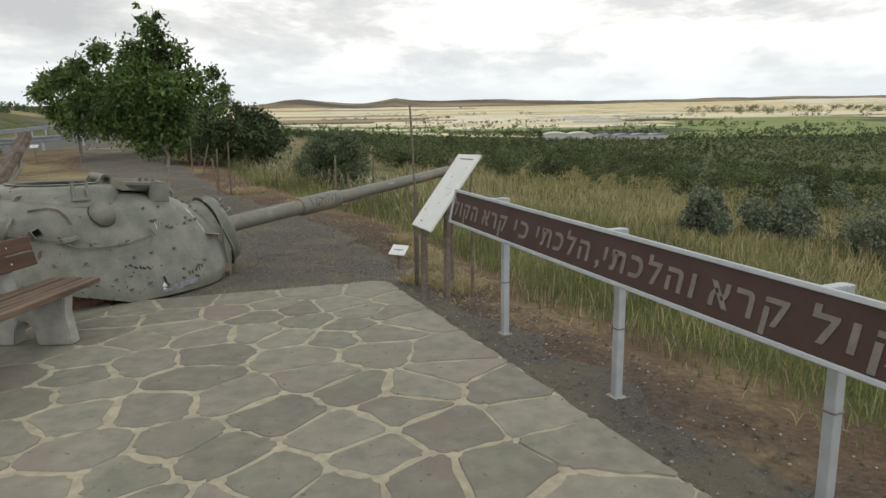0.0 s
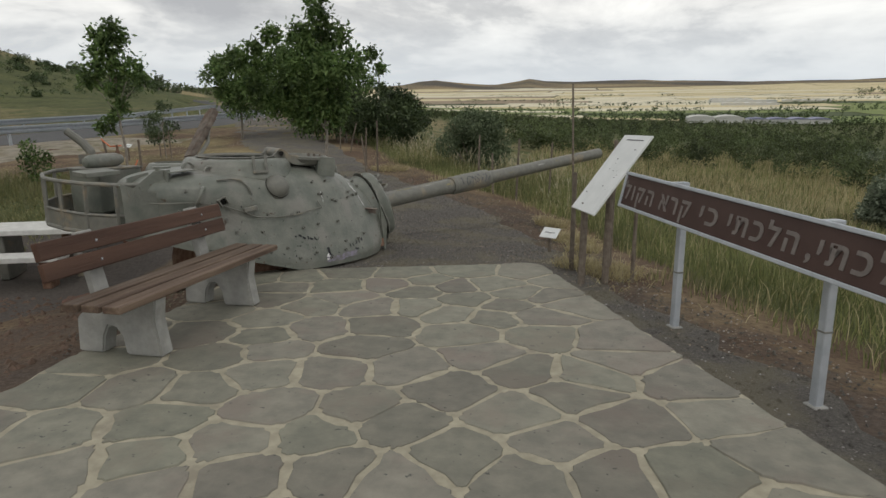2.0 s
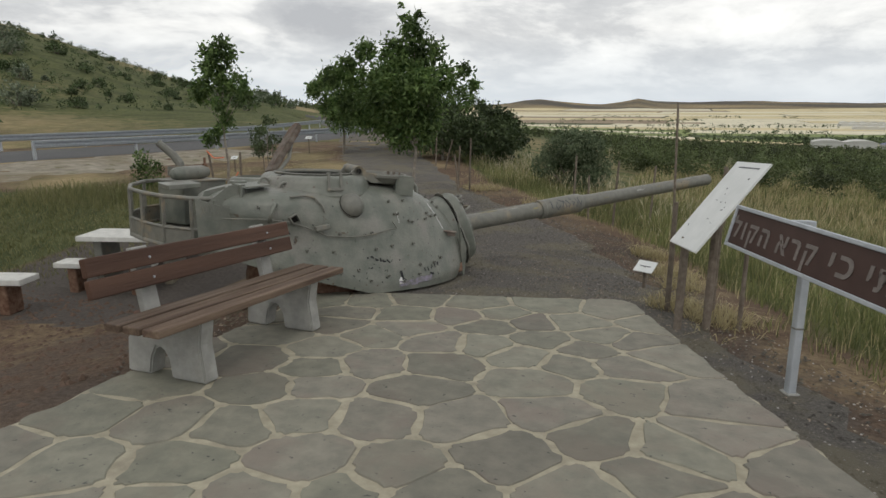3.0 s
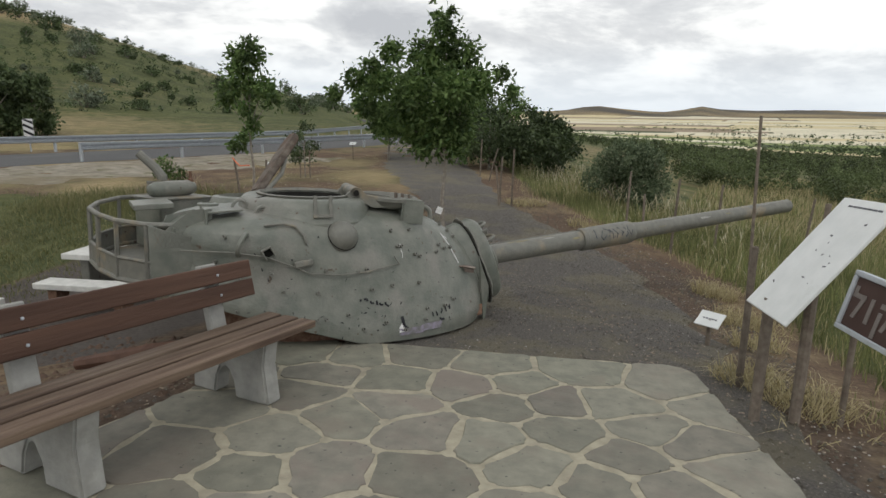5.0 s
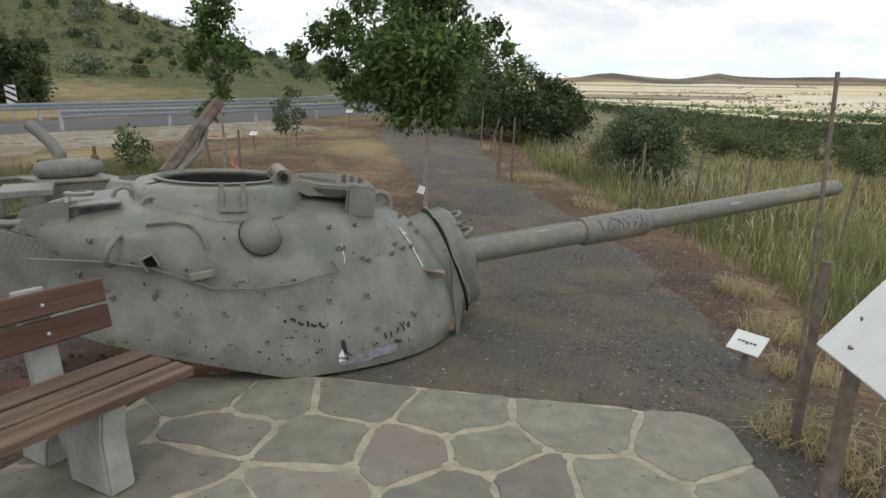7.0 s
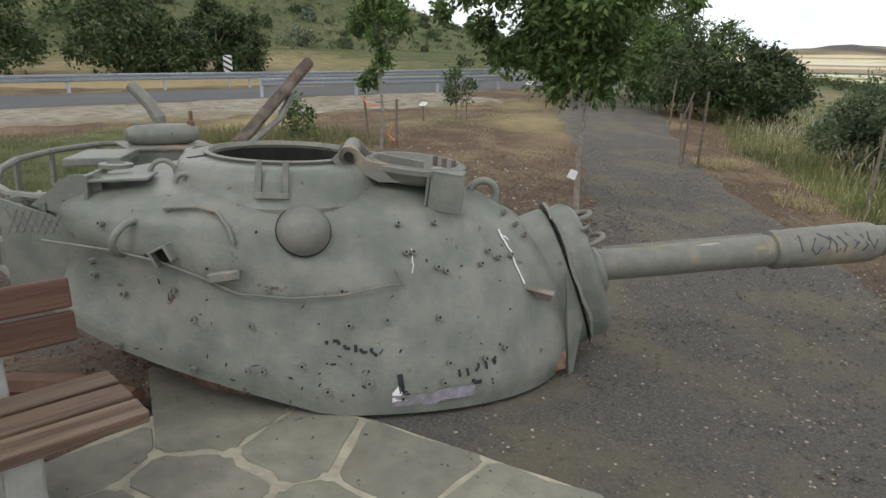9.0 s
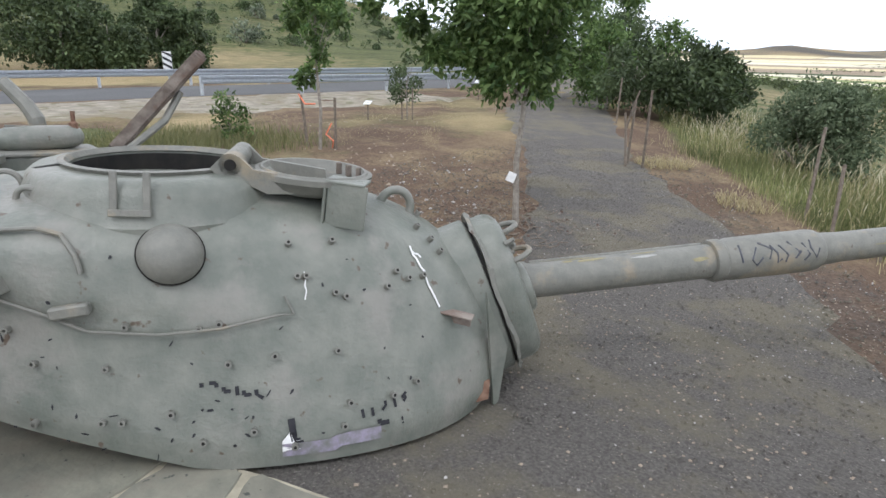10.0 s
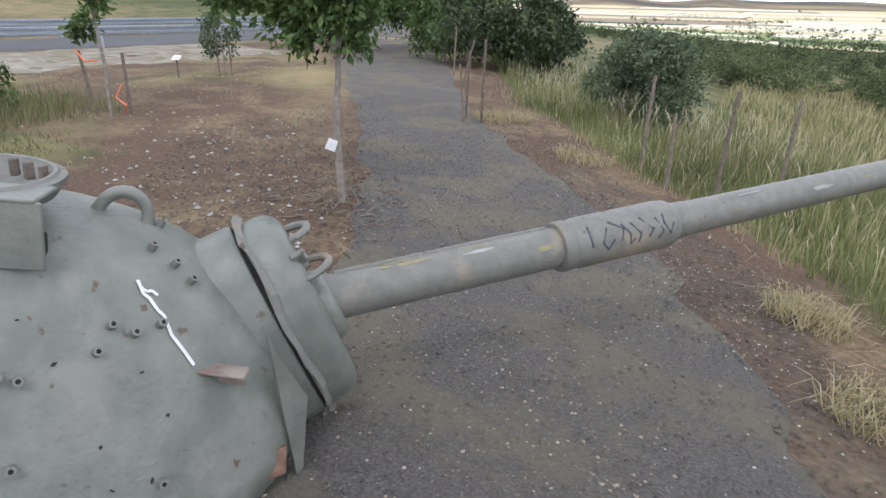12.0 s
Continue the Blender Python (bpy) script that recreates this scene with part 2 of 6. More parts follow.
TANSTONE = mat("tan_stones", (0.24, 0.19, 0.145), (0.40, 0.34, 0.27), 30, 0.95, 0)


# ---- building blocks ----
def part(name, bm, material, parent, label="", smooth=False):
    """Links a bmesh as one mesh object under a thing or a part."""
    me = bpy.data.meshes.new(name)
    bm.to_mesh(me)
    bm.free()
    me.materials.append(material)
    if smooth:
        me.shade_smooth()
        me.set_sharp_from_angle(angle=radians(38))
    ob = new(name, me)
    ob.parent = parent
    return tagged(ob, label)


def thing(name, m, label, category, group="", kind=""):
    ob = new(name)
    ob.empty_display_size = 0.1
    ob.matrix_world = m
    return tagged(ob, label, category, group, kind)


def solo(name, bm, material, m, label, category, group="", kind="", smooth=False):
    ob = part(name, bm, material, None, label, smooth)
    ob.matrix_world = m
    return tagged(ob, "", category, group, kind)


def raw(name, verts, faces, material, label, category="", kind="", parent=None, smooth=False):
    me = bpy.data.meshes.new(name)
    me.from_pydata(verts, [], faces)
    me.materials.append(material)
    if smooth:
        me.shade_smooth()
    ob = new(name, me)
    ob.parent = parent
    return tagged(ob, label, category, "", kind)


def box(bm, size, at=(0, 0, 0), rot=(0, 0, 0), bevel=0.006, seg=1):
    t = bmesh.new()
    bmesh.ops.create_cube(t, size=1)
    bmesh.ops.scale(t, vec=size, verts=t.verts)
    if bevel:
        bmesh.ops.bevel(t, geom=t.edges[:], offset=bevel, segments=seg, affect="EDGES", profile=0.5)
    t.transform(pose(*at, *rot))
    join(bm, t)
    return bm


def join(bm, t):
    me = bpy.data.meshes.new("tmp")
    t.to_mesh(me)
    t.free()
    bm.from_mesh(me)
    bpy.data.meshes.remove(me)


def rod(bm, pts, radii, seg=10, cap=True):
    """A round bar through the points, with a radius at each."""
    pts = [Vector(p) for p in pts]
    if isinstance(radii, (int, float)):
        radii = [radii] * len(pts)
    rings, side = [], None
    for i, p in enumerate(pts):
        d = (pts[min(i + 1, len(pts) - 1)] - pts[max(i - 1, 0)]).normalized()
        if side is None:
            side = d.cross(Vector((0, 0, 1)) if abs(d.z) < 0.9 else Vector((1, 0, 0))).normalized()
        else:
            side = (side - d * side.dot(d)).normalized()
        up = side.cross(d)
        rings.append([bm.verts.new(p + (side * math.cos(a) + up * math.sin(a)) * radii[i]) for a in (2 * math.pi * k / seg for k in range(seg))])
    for a, b in zip(rings, rings[1:]):
        for k in range(seg):
            bm.faces.new((a[k], b[k], b[(k + 1) % seg], a[(k + 1) % seg]))
    if cap:
        bm.faces.new(rings[0])
        bm.faces.new(rings[-1][::-1])
    return bm


def prism(bm, outline, depth, m=None):
    """A plate: an outline in the local xy plane, given a thickness along z."""
    t = bmesh.new()
    lo = [t.verts.new((x, y, 0)) for x, y in outline]
    hi = [t.verts.new((x, y, depth)) for x, y in outline]
    n = len(lo)
    t.faces.new(lo[::-1])
    t.faces.new(hi)
    for i in range(n):
        t.faces.new((lo[i], lo[(i + 1) % n], hi[(i + 1) % n], hi[i]))
    bmesh.ops.recalc_face_normals(t, faces=t.faces)
    if m is not None:
        t.transform(m)
    join(bm, t)
    return bm


def lathe(bm, profile, seg=32, m=None, cap=True):
    """Turns a profile of (radius, height) about the local z axis."""
    t = bmesh.new()
    rings = [[t.verts.new((r * math.cos(2 * math.pi * k / seg), r * math.sin(2 * math.pi * k / seg), z)) for k in range(seg)] for r, z in profile]
    for a, b in zip(rings, rings[1:]):
        for k in range(seg):
            t.faces.new((a[k], a[(k + 1) % seg], b[(k + 1) % seg], b[k]))
    if cap:
        t.faces.new(rings[0][::-1])
        t.faces.new(rings[-1])
    if m is not None:
        t.transform(m)
    join(bm, t)
    return bm


B = bmesh.new


# ---- ground ----
EDGE = np.array([(7.5, -12), (4.4, -2), (2.9, 2.5), (2.05, 4.6), (1.35, 6.3), (0.62, 7.6), (0.25, 9.5), (-0.28, 11.3), (-0.74, 12.5), (-1.56, 13.7), (-2.7, 14.7),
                 (-4.5, 17.6), (-6.2, 19.5), (-11.8, 30.8), (-24, 51), (-60, 105), (-400, 600)], float)


def beyond_edge(x, y):
    """How far a place lies beyond the terrace and path edge, towards the valley (negative: on the terrace side)."""
    x, y = np.atleast_1d(np.asarray(x, float)), np.atleast_1d(np.asarray(y, float))
    best, sign = np.full(x.shape, 1e9), np.ones(x.shape)
    for (ax, ay), (bx, by) in zip(EDGE, EDGE[1:]):
        ux, uy = bx - ax, by - ay
        k = np.clip(((x - ax) * ux + (y - ay) * uy) / (ux * ux + uy * uy), 0, 1)
        dx, dy = x - ax - k * ux, y - ay - k * uy
        d = np.hypot(dx, dy)
        closer = d < best
        best = np.where(closer, d, best)
        sign = np.where(closer, np.sign(dx * uy - dy * ux), sign)
    return best * sign


def wavy(x, y, f, seed=0.0):
    return np.sin(x * f + 1.3 + seed) * np.cos(y * f * 1.17 + 0.7 * seed) + 0.5 * np.sin(x * f * 2.3 + y * f * 1.9 + 2.1 * seed)


def ground(x, y):
    """Height of the ground."""
    x, y = np.atleast_1d(np.asarray(x, float)), np.atleast_1d(np.asarray(y, float))
    base = np.interp(y, (-40, 0, 8.4, 12, 17, 27, 43, 80), (0.6, -0.05, -0.53, -0.56, -0.66, -0.62, -0.25, 0.0))
    r, az = np.hypot(x, y - 4), np.degrees(np.arctan2(-x, y - 4))
    s = beyond_edge(x, y)
    drop = np.interp(s, (0, 1, 5, 10, 20, 40, 60, 120, 250, 400, 1500, 3000, 4500, 7000), (0, 0.12, 0.75, 1.6, 2.9, 4.8, 6.6, 13.5, 21.5, 25, 21, 11, -2, -12))
    ramp = np.clip((az + 180) % 360 - 180, -180, 180)
    left = np.interp(ramp, (0, 32, 36, 41, 45, 49, 52, 55.5, 60, 75, 100, 140, 165, 180), (0, 0, 2.6, 7.2, 10.5, 14, 19, 23, 27, 36, 44, 40, 15, 0))
    k = np.clip((r - 46) / 175, 0, 1)
    hill = left * (k * k * (3 - 2 * k)) * np.where(ramp > 0, 1, 0)
    far = np.clip((r - 3200) / 1500, 0, 1)
    ridge = far * (9 * wavy(x, y, 0.0021, 0.4) + 5 * wavy(x, y, 0.006, 1.1) + 34 * np.exp(-((az - 4.3) / 1.3) ** 2) + 36 * np.exp(-((az - 12.5) / 2.6) ** 2) + 14 * np.exp(-((az + 6) / 5) ** 2) + 24)
    mound = 0.22 * np.exp(-(((x + 10.5) / 3.5) ** 2 + ((y - 19) / 6) ** 2))
    mound = mound - 0.50 * np.clip((-3.6 - x) / 2.6, 0, 1) * np.clip((x + 15) / 4, 0, 1) * np.clip((10.5 - y) / 2.5, 0, 1) * np.clip((y + 12) / 4, 0, 1)
    rough = np.clip(r / 40, 0.15, 1) * 0.06 * wavy(x, y, 1.7) + np.clip((r - 30) / 200, 0, 1) * np.where(s > 0, 0.3, 1.0) * wavy(x, y, 0.06)
    out = base + hill - np.where(s > 0, drop, 0) + ridge + mound + np.where((s > 0.3) | (x < -6.0) | (r > 60), rough, 0)
    across = np.clip(x + 4.4, 0, 4.2) * np.clip((y - 8.6) / 2.0, 0, 1) * np.clip((17 - y) / 3.5, 0, 1)
    out = out - 0.066 * across
    # level bed of the road
    bed = np.abs(x - road_x(y)) < 6.5
    near = (y > -60) & (y < 90)
    return np.where(bed & near, -0.58, out)


def road_x(y):
    return np.interp(y, (-60, 0, 17, 28, 38, 60, 100), (-29.5, -28.2, -27.2, -25.4, -24.6, -32, -62))


def gz(x, y):
    return float(ground(x, y)[0])


radii = [0.0] + list(np.arange(0.35, 22, 0.35))
while radii[-1] < 6800:
    radii.append(radii[-1] * 1.045)
NA = 260
rr, aa = np.meshgrid(np.array(radii[1:]), np.arange(NA) * 2 * np.pi / NA, indexing="ij")
gx, gy = (-2 + rr * np.cos(aa)).ravel(), (8 + rr * np.sin(aa)).ravel()
gh = ground(gx, gy)
gv = [(-2.0, 8.0, gz(-2, 8))] + list(zip(gx, gy, gh))
gf = [(0, 1 + k, 1 + (k + 1) % NA) for k in range(NA)]
for i in range(len(radii) - 2):
    a = 1 + i * NA
    gf += [(a + k, a + NA + k, a + NA + (k + 1) % NA, a + (k + 1) % NA) for k in range(NA)]

GROUND = bpy.data.materials.new("ground_cover")
GROUND.use_nodes = True


def ground_nodes():
    """Soil, green and straw by the cover attribute, broken up by noise at several sizes."""
    nd, lk = GROUND.node_tree.nodes, GROUND.node_tree.links
    b = nd["Principled BSDF"]
    b.inputs["Roughness"].default_value, b.inputs["Specular IOR Level"].default_value = 0.95, 0.1
    co = nd.new("ShaderNodeTexCoord")
    at = nd.new("ShaderNodeAttribute")
    at.attribute_name = "cover"
    sp = nd.new("ShaderNodeSeparateColor")
    lk.new(at.outputs["Color"], sp.inputs[0])

    def nz(sc, d=6.0):
        n = nd.new("ShaderNodeTexNoise")
        n.inputs["Scale"].default_value, n.inputs["Detail"].default_value, n.inputs["Roughness"].default_value = sc, d, 0.65
        lk.new(co.outputs["Object"], n.inputs["Vector"])
        return n.outputs[0]

    def ramp(f, c1, c2, p=(0.35, 0.65)):
        r = nd.new("ShaderNodeValToRGB")
        for e, c, q in zip(r.color_ramp.elements, (c1, c2), p):
            e.position, e.color = q, (*c, 1)
        lk.new(f, r.inputs[0])
        return r.outputs[0]

    def blend(mask, a, bcol, n, sharp=3.0):
        k = nd.new("ShaderNodeMath")
        k.operation = "MULTIPLY_ADD"
        k.inputs[1].default_value = sharp * 0.6
        lk.new(n, k.inputs[0])
        k.inputs[2].default_value = -sharp * 0.3
        q = nd.new("ShaderNodeMath")
        q.operation, q.use_clamp = "MULTIPLY_ADD", True
        q.inputs[1].default_value = sharp
        lk.new(mask, q.inputs[0])
        off = nd.new("ShaderNodeMath")
        off.operation = "ADD"
        lk.new(k.outputs[0], off.inputs[0])
        off.inputs[1].default_value = -sharp * 0.5 + 0.5
        lk.new(off.outputs[0], q.inputs[2])
        mx = nd.new("ShaderNodeMix")
        mx.data_type = "RGBA"
        lk.new(q.outputs[0], mx.inputs["Factor"])
        lk.new(a, mx.inputs["A"])
        lk.new(bcol, mx.inputs["B"])
        return mx.outputs["Result"]

    fine, mid, big = nz(24), nz(2.2), nz(0.05)
    col = ramp(fine, (0.075, 0.066, 0.060), (0.125, 0.11, 0.10))
    earth = nd.new("ShaderNodeMix")
    earth.data_type = "RGBA"
    lk.new(ramp(nz(0.8), (0, 0, 0), (1, 1, 1), (0.46, 0.60)), earth.inputs["Factor"])
    lk.new(ramp(fine, (0.086, 0.060, 0.044), (0.172, 0.120, 0.086)), earth.inputs["A"])
    lk.new(ramp(nz(14), (0.125, 0.09, 0.06), (0.27, 0.205, 0.13)), earth.inputs["B"])
    col = blend(sp.outputs[2], col, earth.outputs["Result"], mid)
    patchy = nd.new("ShaderNodeMix")
    patchy.data_type = "RGBA"
    lk.new(ramp(nz(0.22), (0, 0, 0), (1, 1, 1), (0.42, 0.62)), patchy.inputs["Factor"])
    lk.new(ramp(mid, (0.072, 0.085, 0.035), (0.145, 0.15, 0.068)), patchy.inputs["A"])
    lk.new(ramp(mid, (0.045, 0.058, 0.028), (0.095, 0.105, 0.05)), patchy.inputs["B"])
    col = blend(sp.outputs[1], col, patchy.outputs["Result"], nz(1.1))
    col = blend(sp.outputs[0], col, ramp(fine, (0.24, 0.185, 0.10), (0.40, 0.32, 0.19)), nz(0.7))
    lk.new(col, b.inputs["Base Color"])
    bp = nd.new("ShaderNodeBump")
    bp.inputs["Strength"].default_value, bp.inputs["Distance"].default_value = 0.8, 0.03
    lk.new(nz(30), bp.inputs["Height"])
    lk.new(bp.outputs[0], b.inputs["Normal"])


ground_nodes()
gs = beyond_edge(gx, gy)
gr, gaz = np.hypot(gx, gy - 4), (np.degrees(np.arctan2(-gx, gy - 4)))
nzv = 0.5 + 0.33 * wavy(gx, gy, 0.55, 0.3)
onhill = (gaz > 30) & (gr > 38)
straw = np.where(gs > 0, np.interp(gs, (0, 0.6, 1.5, 4, 25, 60), (0.08, 0.22, 0.20, 0.34, 0.55, 0.2)) * (0.6 + 0.7 * nzv), np.where(onhill, 0.22 + 0.30 * wavy(gx, gy, 0.045, 2.0) + np.clip((gh - 9) / 30, 0, 0.35) + np.interp(gr, (46, 62, 76), (0.55, 0.45, 0.0)), np.where((gx < -6.5) & (gy > 11), 0.68 * nzv * np.clip((-gx - 6.0) / 2.0, 0, 1), 0.3 * nzv)))
green = np.where(gs > 0, np.interp(gs, (0, 0.5, 1.3, 500, 900), (0.0, 0.2, 0.9, 0.9, 0.6)), np.where(onhill, 0.85, np.where(gx < -9, 0.55 * nzv + 0.1, 0.1)))
soil = np.where(gs > 0, 0.75, np.where((gx < -5.5) | ((gx < -3.0) & (gy > 9)), 0.8, 0.55))
lawn = (gs < 0) & (gx < -6.5) & (gx > -16.5) & (gy < 12.0)
green = np.where(lawn, 0.75 * np.clip((-gx - 6.3) / 2.5, 0, 1), green)
side = (gs < 0) & (gx < -5.5) & (gx > -9.5) & (gy > 6.2) & (gy < 9.8)
soil = np.where((gr > 2300) & (gaz < 30), 0.15, soil)
soil, green, straw = np.where(side, 0.1, soil), np.where(side, 0.05, green), np.where(side, 0.0, straw)
# far cover is paler and less green, distance haze put into its colour
hazed = gr > 2300
straw, green = np.where(hazed & (gaz < 30), np.interp(gr, (2300, 3300, 3900), (0.5, 0.48, 0.44)) + 0.18 * wavy(gx, gy, 0.004), straw), np.where(hazed & (gaz < 30), np.interp(gr, (2300, 3400, 3900), (0.42, 0.4, 0.36)), green)
floor_ob = raw("ground", gv, gf, GROUND, "rolling ground of soil, grass and scrub down to the valley", "ground", "structure", smooth=True)
cover = floor_ob.data.attributes.new("cover", "FLOAT_COLOR", "POINT")
vals = np.ones((len(gv), 4))
vals[0, :3] = (0.0, 0.0, 0.2)
vals[1:, 0], vals[1:, 1], vals[1:, 2] = np.clip(straw, 0, 1), np.clip(green, 0, 1), np.clip(soil, 0, 1)
cover.data.foreach_set("color", vals.ravel().astype(np.float32))


def strip(name, left, right, material, label, category, lift, nu=160, nw=14, ragged=0.0):
    """A sheet between two edge lines, laid on the ground."""
    left, right = np.array(left, float), np.array(right, float)
    dl = np.r_[0, np.cumsum(np.hypot(*np.diff(left, axis=0).T))]
    dr = np.r_[0, np.cumsum(np.hypot(*np.diff(right, axis=0).T))]
    u = np.linspace(0, 1, nu) ** 1.3
    L = np.c_[np.interp(u * dl[-1], dl, left[:, 0]), np.interp(u * dl[-1], dl, left[:, 1])]
    Rr = np.c_[np.interp(u * dr[-1], dr, right[:, 0]), np.interp(u * dr[-1], dr, right[:, 1])]
    rng = np.random.RandomState(5)
    L[:, 0] += ragged * rng.uniform(-1, 1, nu)
    Rr[:, 0] += ragged * rng.uniform(-1, 1, nu)
    w = np.linspace(0, 1, nw)
    pts = L[:, None, :] * (1 - w)[None, :, None] + Rr[:, None, :] * w[None, :, None]
    px, py = pts[..., 0].ravel(), pts[..., 1].ravel()
    edge = np.tile(np.where((w < 0.01) | (w > 0.99), -0.03, lift), nu)
    verts = list(zip(px, py, ground(px, py) + edge))
    faces = [(i * nw + j, i * nw + j + 1, (i + 1) * nw + j + 1, (i + 1) * nw + j) for i in range(nu - 1) for j in range(nw - 1)]
    return raw(name, verts, faces, material, label, category, "structure", smooth=True)


strip("path", [(-2.5, -10), (-2.6, 0), (-2.9, 5), (-3.3, 7.4), (-3.55, 9.4), (-4.2, 11.6), (-5.1, 13.0), (-6.9, 15.6), (-12.6, 22.9), (-28.6, 50), (-62, 104)],
      [(6.6, -10), (3.6, -1), (2.75, 2.6), (1.85, 4.6), (1.15, 6.2), (0.42, 7.7), (-0.15, 9.5), (-0.8, 11.2), (-1.4, 12.4), (-2.45, 13.6), (-5.35, 17.3), (-12.6, 30.5), (-24, 50.4), (-59, 104.5)],
      GRAVEL, "dark grey compacted gravel path with scattered pale stones", "path", 0.018, nu=260, ragged=0.16)
ry = np.linspace(-60, 95, 60)
strip("road", [(road_x(y) - 3.6, y) for y in ry], [(road_x(y) + 3.3, y) for y in ry], ASPHALT, "grey asphalt road at the foot of the hill", "road", 0.03)
strip("shoulder", [(road_x(y) + 3.3, y) for y in ry[:34]], [(road_x(y) + 9.2, y) for y in ry[:34]], SHOULDER, "pale crushed stone road shoulder", "shoulder", 0.035, ragged=0.4)

# ---- paved terrace ----
SLAB = [(3.98, -3.0), (1.38, 3.8), (-0.33, 7.98), (-0.48, 8.06), (-1.55, 7.68), (-2.77, 7.29), (-3.16, 7.1), (-3.41, 6.88), (-3.46, 6.6), (-3.34, 6.0), (-3.33, 4.5), (-3.27, 3.7), (-3.15, -3.0)]
rng = random.Random(11)


def inside(p, poly):
    x, y, hit = p[0], p[1], False
    for (ax, ay), (bx, by) in zip(poly, poly[1:] + poly[:1]):
        if (ay > y) != (by > y) and x < (bx - ax) * (y - ay) / (by - ay) + ax:
            hit = not hit
    return hit


def clip(poly, p, n):
    """Keeps the part of a polygon on the side of p away from n."""
    out = []
    for a, b in zip(poly, poly[1:] + poly[:1]):
        da, db = (a - p).dot(n), (b - p).dot(n)
        if da <= 0:
            out.append(a)
        if da * db < 0:
            out.append(a + (b - a) * (da / (da - db)))
    return out


slab = thing("terrace_paving", SLOPE.copy(), "irregular grey-green flagstones set in pale mortar", "paving", kind="structure")
bed = B()
ragged = []
for (ax, ay), (bx, by) in zip(SLAB, SLAB[1:] + SLAB[:1]):
    n = max(1, int(math.hypot(bx - ax, by - ay) / 0.16))
    for i in range(n):
        k = i / n
        j = 0.022 if i else 0.0
        ragged.append((ax + (bx - ax) * k + rng.uniform(-j, j), ay + (by - ay) * k + rng.uniform(-j, j)))
prism(bed, ragged, 0.13, pose(0, 0, -0.1365))
part("mortar_bed", bed, MORTAR, slab, "pale sandy mortar bed with a ragged edge")
SEEDS_FAR = [(-3.12, 6.76), (-2.8, 6.88), (-2.34, 7.2), (-1.78, 7.28), (-1.1, 7.55), (-0.47, 7.59), (-2.76, 6.47), (-2.25, 6.64), (-1.76, 6.81), (-1.44, 7.01), (-1.12, 6.85), (-0.75, 7.01), (-0.13, 7.33), (-2.05, 6.24),
             (-2.21, 5.94), (-1.41, 6.62), (-0.48, 6.73), (-0.93, 6.42), (-1.67, 5.99), (-1.3, 6.08), (-2.42, 5.51), (-0.54, 6.29), (-0.21, 6.64), (-0.02, 6.45), (-0.99, 5.96), (-1.47, 5.55), (-1.93, 5.35), (-0.61, 5.92),
             (-2.24, 5.11), (-2.68, 6.08), (-2.93, 5.66), (-0.27, 6.05)]
SEEDS_NEAR = [(-2.28, 3.15), (-1.96, 3.36), (-1.81, 3.17), (-1.64, 3.62), (-1.44, 3.33), (-1.26, 3.78), (-1.04, 3.46), (-0.51, 3.71), (-0.9, 3.98), (-0.7, 4.46), (-0.27, 4.21), (-0.05, 3.95), (0.31, 4.24), (0.14, 4.85),
              (0.71, 4.84), (0.86, 4.41), (1.03, 4.09), (0.56, 3.75), (0.22, 3.68), (-0.18, 3.57), (-2.62, 3.5), (-2.15, 3.75), (-1.62, 4.0), (-1.92, 4.46), (-1.49, 4.6), (-2.18, 4.15), (-2.54, 4.07), (-3.01, 3.97),
              (-1.13, 4.1), (-1.04, 4.74), (-0.56, 5.05), (-0.29, 4.85), (0.05, 4.52), (-0.74, 3.43), (-3.04, 4.43), (-2.35, 4.68), (0.35, 5.14), (-0.79, 5.48), (0.3, 5.52), (-2.06, 4.85), (-1.45, 5.03)]
seeds = [Vector(p) for p in SEEDS_FAR + SEEDS_NEAR]
for i in range(-6, 18):
    for j in range(-8, 10):
        p = Vector((j * 0.56 + (i % 2) * 0.28 + rng.uniform(-0.17, 0.17), i * 0.5 + rng.uniform(-0.17, 0.17)))
        if inside(p, SLAB) and min((p - q).length for q in seeds) > 0.40:
            seeds.append(p)
outline = [Vector(p) for p in SLAB]
stones = []
for s in seeds:
    cell = [s + Vector(d) for d in ((-1.2, -1.2), (1.2, -1.2), (1.2, 1.2), (-1.2, 1.2))]
    for q in seeds:
        d = q - s
        if 0 < d.length < 2.4 and cell:
            gapw = 0.013 + 0.010 * (math.sin(s.x * 7 + q.x * 7) * math.sin(s.y * 5 + q.y * 5))
            cell = clip(cell, s + d / 2 - d.normalized() * gapw, d)
    for a, b in zip(outline, outline[1:] + outline[:1]):
        e = b - a
        nrm = Vector((e.y, -e.x)).normalized() * -1
        if inside(((a + b) / 2 + nrm * 0.02)[:], SLAB):
            nrm = -nrm
        if (a.x > -3.0 or a.y < 6.5) and abs((a - s).cross(e.normalized())) < 0.8 and -0.7 < (s - a).dot(e.normalized()) < e.length + 0.7:
            cell = clip(cell, (a + b) / 2 + nrm * 0.012, nrm) if len(cell) > 2 else cell
    if len(cell) > 2:
        stones.append((s, cell))
